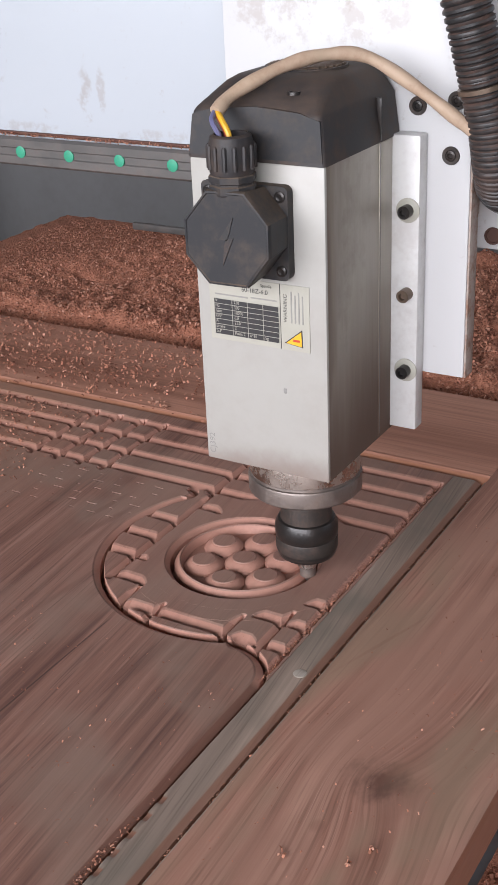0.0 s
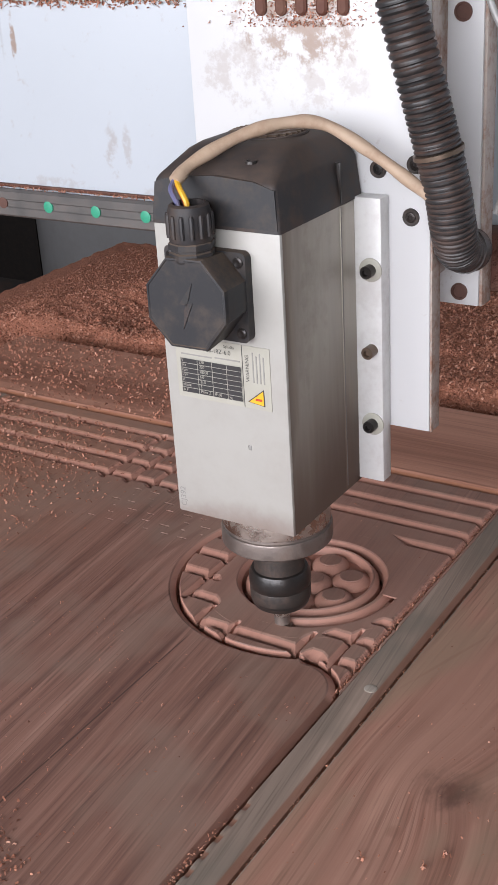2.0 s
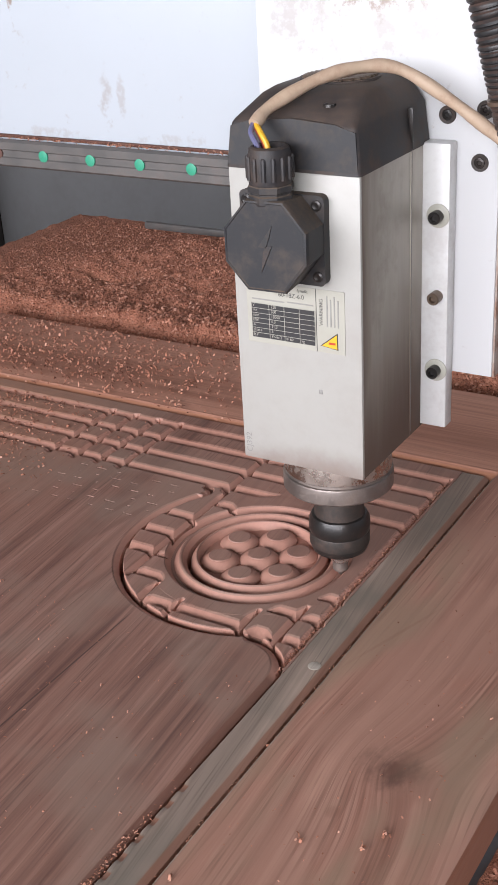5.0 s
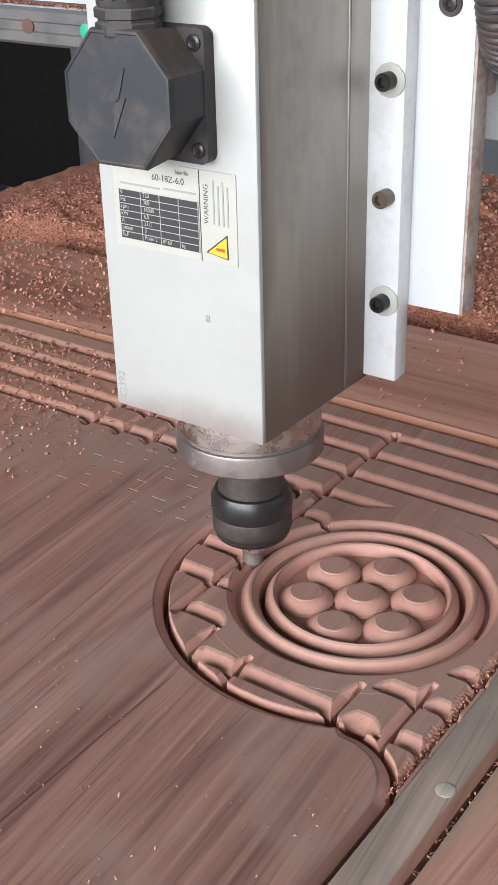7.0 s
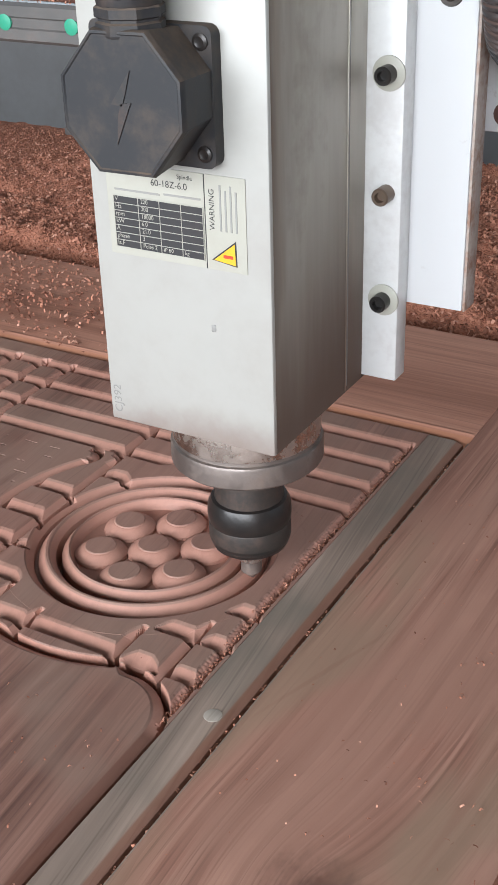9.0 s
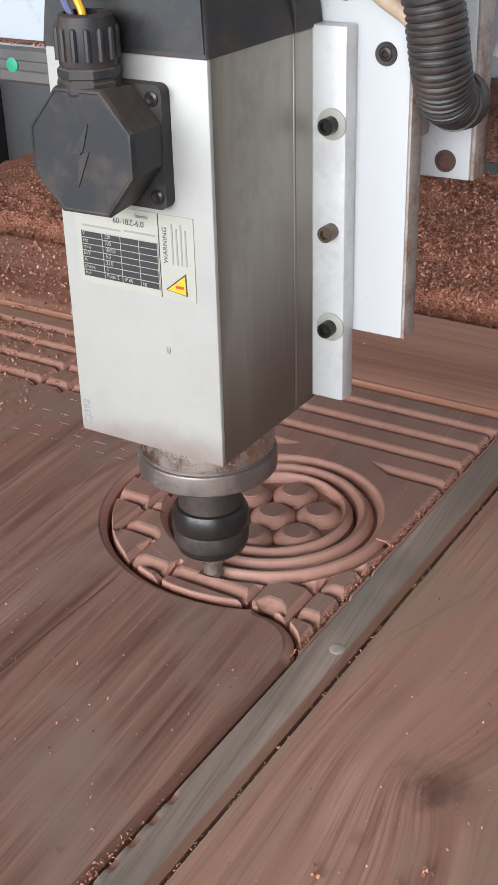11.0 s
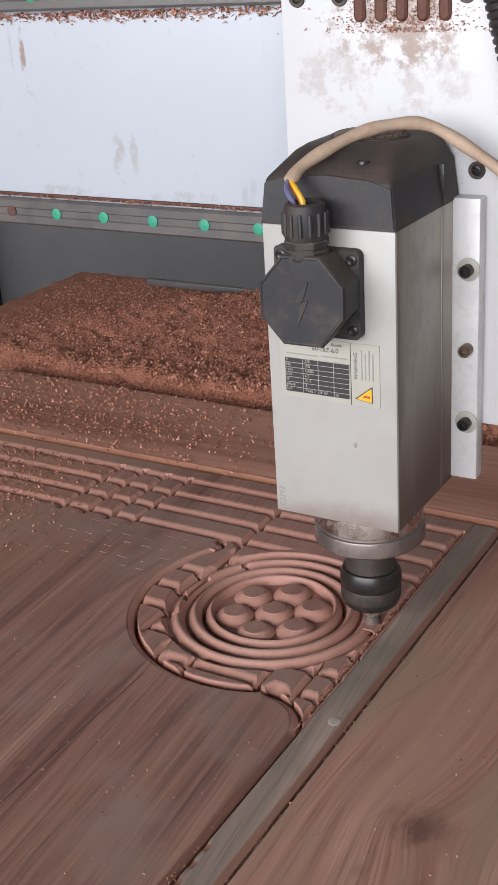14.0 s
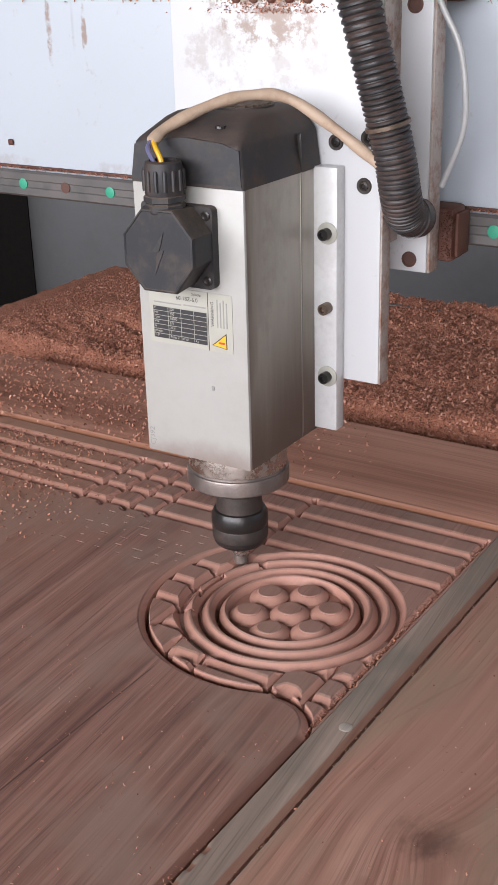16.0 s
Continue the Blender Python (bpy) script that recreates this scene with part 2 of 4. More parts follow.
SIDE = wood("side_wood", (0.209, 0.090, 0.061), (0.363, 0.179, 0.127), (0.484, 0.266, 0.194), fresh=(0.32, 0.13, 0.075), knot=(0.2651 * K, -0.2404 * K), streak=0.35, tint=(0.35, 0.185, 0.133), turn=-5, waves=0.28, pore=0.45, tint2=(0.28, 0.195, 0.13), stains=((0.222, -0.160, 0.006, 0.050, 0.25, 0.6), (0.232, -0.205, 0.010, 0.030, 0.1, 0.45), (0.195, -0.249, 0.005, 0.007, 0.0, 0.6), (0.193, 0.070, 0.030, 0.030, 0.3, 0.25), (0.150, -0.060, 0.002, 0.060, 0.35, 0.4), (0.255, -0.100, 0.003, 0.080, 0.1, 0.35)))
BACK = wood("back_wood", (0.319, 0.141, 0.091), (0.440, 0.211, 0.143), (0.528, 0.273, 0.189), grain=(0.022, 1.0, 1.0), fresh=(0.40, 0.175, 0.095), streak=0.1, pore=0.3)
PEG = wood("peg_wood", (0.3, 0.26, 0.21), (0.38, 0.33, 0.28), (0.45, 0.4, 0.34))
CHIPS, BED = shavings("shavings"), dust_bed("sawdust")
BEAM = painted("beam_enamel", (0.48, 0.52, 0.56), drips=True, spots=((-0.43, 0.485, 0.006, 0.05, 0.8), (-0.383, 0.48, 0.005, 0.045, 0.8), (-0.274, 0.38, 0.012, 0.04, 0.35), (-0.256, 0.385, 0.008, 0.03, 0.3),
    (-0.50, 0.345, 0.05, 0.012, 0.25), (-0.35, 0.345, 0.08, 0.010, 0.25), (-0.2, 0.345, 0.07, 0.010, 0.25)))
PLATE = painted("plate_enamel", (0.60, 0.605, 0.61), spots=((0.005, 0.305, 0.08, 0.05, 0.8), (-0.05, 0.265, 0.05, 0.05, 0.3), (0.02, 0.265, 0.06, 0.04, 0.3)))
EDGE = dusty("dusty_plate_edge", (0.42, 0.36, 0.32), 0.6, 0.0, amount=0.95, scale=45, dust=(0.25, 0.125, 0.08))
WHITE = dusty("spindle_front_enamel", (0.405, 0.397, 0.368), 0.33, 0.0, amount=0.12, scale=14, bump=0.03, low_brown=(0.115, 0.148, 0.05, 0.6))
ALU = dusty("dusty_aluminium", (0.42, 0.39, 0.335), 0.42, 0.25, amount=0.35, scale=14, dust=(0.095, 0.055, 0.038), brushed=(1, 1, 0.02), film=(-0.062, -0.01), low_brown=(0.135, 0.285, 0.12, 0.95))
BAR = dusty("flange_aluminium", (0.68, 0.68, 0.67), 0.40, 0.15, amount=0.22, scale=25)
STEEL = dusty("worn_steel", (0.25, 0.215, 0.195), 0.38, 0.8, amount=0.8, scale=38, dust=(0.15, 0.10, 0.075))
RAIL = dusty("ground_rail_steel", (0.15, 0.145, 0.14), 0.38, 0.5, amount=0.6, scale=50, dust=(0.14, 0.11, 0.095))
CHROME = dusty("bright_steel", (0.55, 0.49, 0.44), 0.24, 1.0, amount=0.45, scale=45)
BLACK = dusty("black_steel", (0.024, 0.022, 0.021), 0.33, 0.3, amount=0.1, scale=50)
NUTBAND = dusty("rubbed_black_steel", (0.043, 0.037, 0.033), 0.5, 0.3, amount=0.3, scale=60)
BRONZE = dusty("rubbed_steel", (0.16, 0.12, 0.09), 0.4, 0.7, amount=0.4, scale=50)
PLASTIC = dusty("dark_grey_plastic", (0.019, 0.020, 0.023), 0.58, 0.0, amount=0.3, scale=34, dust=(0.14, 0.10, 0.072), settle=0.8)
CAPMAT = dusty("dusty_black_plastic", (0.020, 0.019, 0.021), 0.55, 0.0, amount=0.5, scale=22, dust=(0.12, 0.078, 0.055), settle=0.55)
EMBLEM = dusty("rubbed_grey_plastic", (0.028, 0.028, 0.029), 0.6, 0.0, amount=0.3, scale=40)
HOSE = dusty("black_corrugated_plastic", (0.022, 0.022, 0.023), 0.42, 0.0, amount=0.25, scale=30, settle=0.5)
CABLE = dusty("cream_cable_sheath", (0.46, 0.34, 0.245), 0.55, 0.0, amount=0.5, scale=35, dust=(0.30, 0.17, 0.11))
GREASE = dusty("rusty_greased_steel", (0.10, 0.035, 0.022), 0.6, 0.2, amount=0.7, scale=40)
LABEL = dusty("nameplate_foil", (0.40, 0.39, 0.335), 0.4, 0.0, amount=0.08, scale=40, bump=0.02)
INK = dusty("black_ink", (0.03, 0.03, 0.032), 0.5, 0.0, amount=0.05, scale=40, bump=0.0)
GREYINK = dusty("grey_ink", (0.27, 0.265, 0.25), 0.5, 0.0, amount=0.05, scale=40, bump=0.0)
YELLOW = dusty("warning_yellow", (0.75, 0.42, 0.03), 0.4, 0.0, amount=0.05, scale=40, bump=0.0)
RED = dusty("red_ink", (0.5, 0.06, 0.03), 0.4, 0.0, amount=0.05, scale=40, bump=0.0)
GREEN = dusty("green_plastic_plug", (0.02, 0.33, 0.20), 0.45, 0.0, amount=0.2, scale=120)
BROWNPLUG = dusty("dust_filled_hole", (0.10, 0.05, 0.04), 0.8, 0.0, amount=0.5, scale=120)
TABLEMAT = dusty("grey_machine_bed", (0.15, 0.15, 0.155), 0.6, 0.1, amount=0.5, scale=12)
GREYWALL = dusty("grey_painted_steel", (0.44, 0.445, 0.45), 0.55, 0.0, amount=0.12, scale=5)
# set this dark to hold down the light bounced off the added walls
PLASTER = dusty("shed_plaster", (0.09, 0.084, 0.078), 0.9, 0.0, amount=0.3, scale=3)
CONCRETE = dusty("concrete_floor", (0.05, 0.047, 0.045), 0.9, 0.0, amount=0.4, scale=4)
TUBE = dusty("milky_plastic_tube", (0.42, 0.42, 0.41), 0.35, 0.0, amount=0.1, scale=40)


def wire(name, c):
    m = Mat(name, 0.4)
    n = m.noise((1, 1, 1), 80, 2)
    return m.colour(m.mix(n, tuple(v * 0.85 for v in c), c)).m


# ---- mesh helpers: drawing units in, metres out ----
def finish(name, mesh, mat, parent, label=""):
    mesh.materials.clear()
    mesh.materials.append(mat)
    ob = new(name, mesh)
    ob.parent = parent
    if label:
        tagged(ob, label)
    return ob


def part(name, bm, mat, parent=None, label="", smooth=True):
    bmesh.ops.recalc_face_normals(bm, faces=bm.faces)
    bmesh.ops.scale(bm, vec=(K, K, K), verts=bm.verts)
    mesh = bpy.data.meshes.new(name)
    bm.to_mesh(mesh)
    bm.free()
    if smooth:
        for p in mesh.polygons:
            p.use_smooth = True
        mesh.set_sharp_from_angle(angle=radians(35))
    return finish(name, mesh, mat, parent, label)


def thing(name, label, category, at=(0, 0, 0), group="", kind=""):
    ob = new(name)
    ob.empty_display_size = 0.02
    ob.location = [v * K for v in at]
    return tagged(ob, label, category, group, kind)


def box(lo, hi, bevel=0.0, bm=None, seg=2):
    bm = bm or bmesh.new()
    vs = bmesh.ops.create_cube(bm, size=1.0)["verts"]
    for v in vs:
        v.co = Vector([a + (b - a) * (c + 0.5) for a, b, c in zip(lo, hi, v.co)])
    if bevel:
        es = list({e for v in vs for e in v.link_edges})
        bmesh.ops.bevel(bm, geom=es, offset=bevel, segments=seg, profile=0.5, affect="EDGES")
    return bm


def turned(profile, at=(0, 0, 0), axis="z", n=40, bm=None):
    """A body turned round an axis from (radius, height) pairs."""
    bm = bm or bmesh.new()
    rings = []
    for r, h in profile:
        ring = []
        for i in range(n):
            a = 2 * math.pi * i / n
            p = (r * math.cos(a), r * math.sin(a), h)
            p = {"z": p, "y": (p[0], -p[2], p[1]), "x": (p[2], p[0], p[1])}[axis]
            ring.append(bm.verts.new([q + o for q, o in zip(p, at)]))
        rings.append(ring)
    for a, b in zip(rings, rings[1:]):
        for i in range(n):
            bm.faces.new((a[i], a[(i + 1) % n], b[(i + 1) % n], b[i]))
    bm.faces.new(rings[0])
    bm.faces.new(rings[-1])
    return bm


def smooth_path(pts, per=10):
    pts = [Vector(p) for p in pts]
    ext = [pts[0] * 2 - pts[1], *pts, pts[-1] * 2 - pts[-2]]
    out = []
    for a, b, c, d in zip(ext, ext[1:], ext[2:], ext[3:]):
        for i in range(per):
            t = i / per
            out.append(0.5 * (2 * b + (c - a) * t + (2 * a - 5 * b + 4 * c - d) * t * t + (3 * b - a - 3 * c + d) * t ** 3))
    return out + [pts[-1]]


def swept(path, radius, n=14, bm=None):
    """A round body along a path; radius: a number or a function of the way along it, 0 to 1."""
    bm = bm or bmesh.new()
    rings, side = [], Vector((0.31, 0.2, 0.93))
    for i, p in enumerate(path):
        d = (path[min(i + 1, len(path) - 1)] - path[max(i - 1, 0)]).normalized()
        side = (side - d * side.dot(d)).normalized()
        up = d.cross(side)
        r = radius(i / (len(path) - 1)) if callable(radius) else radius
        rings.append([bm.verts.new(p + (side * math.cos(2 * math.pi * k / n) + up * math.sin(2 * math.pi * k / n)) * r) for k in range(n)])
    for a, b in zip(rings, rings[1:]):
        for k in range(n):
            bm.faces.new((a[k], a[(k + 1) % n], b[(k + 1) % n], b[k]))
    bm.faces.new(rings[0])
    bm.faces.new(rings[-1])
    return bm


def loft(sections, bm=None):
    """Closed sections of equally many points, joined in order and capped."""
    bm = bm or bmesh.new()
    rings = [[bm.verts.new(p) for p in s] for s in sections]
    n = len(rings[0])
    for a, b in zip(rings, rings[1:]):
        for k in range(n):
            bm.faces.new((a[k], a[(k + 1) % n], b[(k + 1) % n], b[k]))
    bm.faces.new(rings[0])
    bm.faces.new(rings[-1])
    return bm


def rounded(x0, x1, y0, y1, r, z, per=5):
    out = []
    for cx, cy, a0 in ((x1 - r, y1 - r, 0), (x0 + r, y1 - r, 90), (x0 + r, y0 + r, 180), (x1 - r, y0 + r, 270)):
        for i in range(per):
            a = radians(a0 + 90 * i / (per - 1))
            out.append((cx + r * math.cos(a), cy + r * math.sin(a), z))
    return out


def surface(name, xs, ys, height, mat, parent, base, label="", smooth=True):
    """A closed slab over a grid of xs and ys with its top by height(X, Y) and a flat bottom at base."""
    X, Y = np.meshgrid(xs, ys)
    Z = height(X, Y)
    nx, ny = len(xs), len(ys)
    top = np.stack([X, Y, Z], -1).reshape(-1, 3)
    idx = np.arange(nx * ny).reshape(ny, nx)
    quads = np.stack([idx[:-1, :-1], idx[:-1, 1:], idx[1:, 1:], idx[1:, :-1]], -1).reshape(-1, 4)
    rim = np.concatenate([idx[0, :], idx[1:, -1], idx[-1, -2::-1], idx[-2:0:-1, 0]])
    low = top[rim].copy()
    low[:, 2] = base
    k = len(top) + np.arange(len(rim))
    sides = np.stack([rim, k, np.roll(k, -1), np.roll(rim, -1)], -1)
    mesh = bpy.data.meshes.new(name)
    mesh.from_pydata((np.concatenate([top, low]) * K).tolist(), [], quads.tolist() + sides.tolist() + [k[::-1].tolist()])
    if smooth:
        mesh.polygons.foreach_set("use_smooth", [True] * len(mesh.polygons))
        mesh.set_sharp_from_angle(angle=radians(40))
    return finish(name, mesh, mat, parent, label)


def graded(*stops):
    """Grid lines: stops of (from, step), closed by an end."""
    out = []
    for (a, s), (b, _) in zip(stops, stops[1:]):
        out += list(np.linspace(a, b, max(1, round((b - a) / s)), endpoint=False))
    return np.array(out + [stops[-1][0]])


def ripple(X, Y, size, seed):
    """A cheap smooth noise between about -1 and 1."""
    r = np.random.RandomState(seed)
    out = 0
    for k in range(9):
        a, f, p = r.rand() * 6.28, (0.6 + 1.1 * r.rand()) / size, r.rand() * 6.28
        out = out + np.sin((X * math.cos(a) + Y * math.sin(a)) * f * 6.28 + p)
    return out / 4.5


# ---- the way of the cutter: seconds, degrees round the rosette, radius ----
CX, CY = -0.0085, 0.008
TOOL = ((0, -2.5, .0773), (.3, -1, .0775), (.5, -.4, .0801), (.8, -1, .093), (1, -1.2, .0946), (1.5, -31, .0953), (2, -79.6, .0957),
        (2.5, -128.9, .0933), (3, -180.1, .0948), (3.5, -227.9, .0934), (4, -278.4, .0956), (4.5, -327, .0954), (4.7, -346.8, .0955),
        (4.9, -357, .095), (5.1, -353, .094), (6.8, -193, .0916), (7, -174.3, .0943), (7.5, -127.2, .0923), (8, -77.5, .0913),
        (8.5, -24.9, .0888), (9, 1.4, .0894), (9.2, 2.6, .0886))
TOOL += ((9.9, 0, .113), (10.1, -4, .113), (11.3, -112.6, .113), (11.5, -130.4, .1139), (12, -175.9, .1145), (12.5, -220.9, .118),
         (13, -263.4, .1148), (13.5, -306.6, .1134), (14, -351.8, .1094), (14.2, -359, .1094), (14.5, -344.1, .1098), (15, -299.5, .1119),
         (15.5, -255, .1124), (16, -211.5, .1154))
LIFT = ((0, 0), (.3, .004), (.5, .0155), (.75, .01), (1, .0012), (1.2, -.0005), (5, -.0005), (7, -.0016), (7.5, -.004), (8.5, -.0045), (9, -.001),
        (9.2, .0097), (9.4, .015), (9.8, .013), (10.1, 0), (12, -.001), (16, -.0007))


def cutter(t):
    a = radians(float(np.interp(t, [q[0] for q in TOOL], [q[1] for q in TOOL])))
    r = float(np.interp(t, [q[0] for q in TOOL], [q[2] for q in TOOL]))
    z = float(np.interp(t, [q[0] for q in LIFT], [q[1] for q in LIFT]))
    return CX + r * math.cos(a), CY + r * math.sin(a), z


# ---- the shed ----
def shed():
    s = lambda lo, hi: box([v / K for v in lo], [v / K for v in hi])
    tagged(part("floor", s((-3.6, -3.6, -1.0), (3.6, 3.6, -0.9)), CONCRETE, smooth=False), "grey dusty concrete workshop floor", "floor", kind="structure")
    # the ceiling and the plastered walls are added to enclose the place
    tagged(part("ceiling", s((-3.6, -3.6, 3.3), (3.6, 3.6, 3.4)), PLASTER, smooth=False), "plain dark workshop ceiling, added to close the place", "ceiling", kind="structure")
    tagged(part("wall_west", s((-3.6, -3.6, -0.9), (-3.5, 3.52, 3.3)), PLASTER, smooth=False), "plain dark plastered workshop wall, added to close the place", "wall", kind="structure")
    north = thing("wall_north", "grey painted steel wall behind the machine", "wall", kind="structure")
    # grey steel cladding, its left end bent away so that it fades to dark
    pts = [(3.5, 2.6)] + [(-2.40 - 0.56 * math.sin(radians(a)), 3.16 - 0.56 * math.cos(radians(a))) for a in range(0, 91, 6)] + [(-2.96, 3.5)]
    bm = bmesh.new()
    lo = [bm.verts.new((x / K, y / K, -0.9 / K)) for x, y in pts]
    hi = [bm.verts.new((x / K, y / K, 3.3 / K)) for x, y in pts]
    for i in range(len(pts) - 1):
        bm.faces.new((lo[i], lo[i + 1], hi[i + 1], hi[i]))
    ob = part("cladding", bm, GREYWALL, north)
    m = ob.modifiers.new("thick", "SOLIDIFY")
    m.thickness, m.offset = 0.03, 1
    # black boards added to stand in for the dark area at the left
    part("dark_panel", s((-3.49, 2.90, -0.9), (-2.97, 3.05, 3.29)), BLACK, north, "black panel added for the dark area left of the grey wall", smooth=False)
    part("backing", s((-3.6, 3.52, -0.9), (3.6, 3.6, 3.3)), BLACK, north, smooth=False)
    for nm, blocks in (("wall_east", (((3.5, -3.6, -0.9), (3.6, 0.0, 3.3)), ((3.5, 2.8, -0.9), (3.6, 3.52, 3.3)), ((3.5, 0.0, -0.9), (3.6, 2.8, 0.3)), ((3.5, 0.0, 2.7), (3.6, 2.8, 3.3)))),
                       ("wall_south", (((-3.5, -3.6, -0.9), (-2.7, -3.5, 3.3)), ((2.6, -3.6, -0.9), (3.5, -3.5, 3.3)), ((-2.7, -3.6, -0.9), (2.6, -3.5, 0.45)), ((-2.7, -3.6, 1.85), (2.6, -3.5, 3.3))))):
        w = thing(nm, "dark plastered workshop wall, added with a wide opening for an area lamp", "wall", kind="structure")
        for lo_, hi_ in blocks:
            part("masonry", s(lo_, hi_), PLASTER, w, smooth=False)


def machine_bed():
    bed = thing("machine_bed", "grey steel router bed covered in sawdust", "machine table", (0, 0, -0.05))
    part("bed_top", box((-1.10, -1.7, -0.06), (1.25, 1.17, -0.001), 0.004), TABLEMAT, bed)
    for x in (-1.05, 1.05):
        for y in (-1.5, 1.0):
            part("leg", box((x, y, -1.059), (x + 0.1, y + 0.1, -0.06), 0.004), TABLEMAT, bed)


# ---- the carved board ----
def vee(d, half, depth, flat=0.0):
    return -depth * np.clip((half - np.abs(d)) / (half - flat), 0, 1)


def ease(v, a, b):
    s = np.clip((v - a) / (b - a), 0, 1)
    return s * s * (3 - 2 * s)


def slit(d, half, depth):
    """A narrow, steep cut."""
    return -depth * np.clip(2.0 * (1 - np.abs(d) / half), 0, 1)


STEEP, SLIT = 0.0018, 0.0025


def groove(d, slope, depth, full=1.0):
    """A cut with a broad flat bevel on its far side, a steep near wall and a narrow bottom; full: how deep the bit went in, which also narrows the cut."""
    f = np.maximum(full, 1e-4)
    bevel = np.where(d >= 0, -depth * np.clip(f - d / slope, 0, 1), -depth * np.clip(f + d / STEEP, 0, 1))
    return np.minimum(bevel, slit(d - 0.0005, SLIT, depth * 3.0) * ease(full, 0.12, 0.6))


PITCH, ROW0, ROWBEVEL, ROWDEEP = 0.0405, -0.0055, 0.0155, 0.0066
DEEP = 1.2         # how much deeper than drawn the bit went
ROSETTE = 0.1228   # radius of the rosette
END = 0.2743        # where the panel meets the back rail


def bit_rise(dist, reach):
    """The bit leaves the wood in a round sweep near the end of a cut."""
    return np.sqrt(np.clip(dist / reach, 0, 1))


# single cuts of the ring of facets: row cuts (row, x from, x to, bit rises at the start) and column cuts (x, y from, y to)
ROW_CUTS = ((2, -0.110, -0.078, 1), (1, -0.17, -0.1075, 0), (0, -0.17, -0.1065, 0), (-1, -0.17, -0.1065, 0), (-1, -0.1085, -0.095, 1),
            (-2, -0.1105, -0.0690, 1), (-3, -0.0725, -0.0290, 1), (-3, -0.0335, 0.0520, 1), (-3, 0.0525, 0.0840, 1),
            (-2, 0.0560, 0.0940, 1), (-2, 0.0910, 0.1205, 1), (-1, 0.0915, 0.1205, 1), (-3, 0.0875, 0.1190, 1))
COLUMN_CUTS = ((-0.1095, -0.094, 0.112), (-0.0715, -0.142, -0.088), (-0.0315, -0.155, -0.104), (0.0490, -0.155, -0.086), (0.0900, -0.155, -0.060))


def facets(X, Y):
    """Everything cut into the panel but the rosette."""
    R = np.hypot(X - CX, Y - CY)
    Z = np.zeros_like(X)
    rough = ripple(X, Y, 0.012, 3) * 0.5 + ripple(X, Y, 0.005, 4) * 0.5
    bend = np.hypot(X - 0.067, Y + 0.181)
    inside = np.where((X > 0.045) & (Y < -0.05), np.where((X < 0.118) & (Y < -0.12), bend - 0.0495, 1.0), 0.1515 - R)
    inside = np.clip(inside / 0.002, 0, 1)
    # the upper band: rows along x, each with a bevel towards the front
    band = np.minimum(np.minimum(Y - 0.104, 0.270 - Y), R - 0.1240)
    full = np.where(X > 0.117, 0, bit_rise(band, 0.005))
    row = (Y - ROW0 + 0.006) % PITCH - 0.006
    Z = np.minimum(Z, groove(row, ROWBEVEL, ROWDEEP, full) * (full > 0))
    # the ring of facets, cut by cut
    for y0, x0, x1, rise in ROW_CUTS:
        f = bit_rise(x1 - X, 0.013) * (bit_rise(X - x0, 0.007) if rise else 1.0) * inside
        Z = np.minimum(Z, groove(Y - ROW0 - PITCH * y0, ROWBEVEL, ROWDEEP, f) * (f > 0))
    for x0, y0, y1 in COLUMN_CUTS:
        f = bit_rise(y1 - Y, 0.016) * bit_rise(Y - y0, 0.004) * inside
        Z = np.minimum(Z, groove(x0 - X, 0.0100, 0.0062, f) * (f > 0))
    # cuts between the blocks of the upper band
    for x0, bev, d in ((-0.1115, 0.0105, 0.0062), (-0.268, 0.010, 0.0050), (-0.303, 0.011, 0.0062), (-0.340, 0.011, 0.0062), (-0.379, 0.011, 0.0055)):
        run = ease(Y, 0.104, 0.110) * (1 - ease(Y, 0.250, 0.256))
        Z = np.minimum(Z, groove(x0 - X - rough * 0.0010 * (x0 < -0.2), bev, d, run) * (run > 0))
    # outlines
    plain = (X > 0.055) & (Y < 0) | (X > 0.03) & (Y > 0.05) | (Y > 0.0915)
    out = R - 0.1488
    rim = np.where(out > 0, -0.0056 * np.clip(1 - out / 0.0098, 0, 1), -0.0056 * np.clip(1 + out / 0.0030, 0, 1))
    Z = np.minimum(Z, np.minimum(rim, slit(out, 0.0025, 0.018)) * ~plain)
    Z = np.minimum(Z, groove(0.0508 - bend, 0.0112, 0.0056, ease(X, 0.050, 0.064)) * ((X > 0.050) & (Y > -0.181)))
    # the round nose of the panel between the ring and the lowest row
    nx, ny = X + 0.1452, Y - 0.1000
    d, turn = np.hypot(nx, ny) - 0.0160, np.degrees(np.arctan2(ny, nx))
    nose = np.where(d > 0, -0.0056 * np.clip(1 - d / 0.0030, 0, 1), -0.0056 * np.clip(1 + d / 0.0098, 0, 1))
    Z = np.minimum(Z, np.minimum(nose, slit(d, 0.0025, 0.018)) * ((turn > -36) & (turn < 88)))
    Z = np.minimum(Z, groove(Y - ROW0 - 3 * PITCH, ROWBEVEL, ROWDEEP) * (X < -0.14))
    Z = np.minimum(Z, groove(0.1178 - X, 0.0112, 0.0056) * (Y <= -0.181))
    edge = (1 - ease(Y, 0.246, 0.254)) * ease(Y, -0.172, -0.168)
    Z = np.minimum(Z, groove(0.1148 - X - rough * 0.0008, 0.0085, 0.0060 + rough * 0.0009) * edge)
    # rows of short nicks left by the cutter
    k = np.floor((Y + 0.0095) / 0.0165)
    along = (X + 0.3 + 0.011 * (k % 3)) % 0.0275 - 0.013
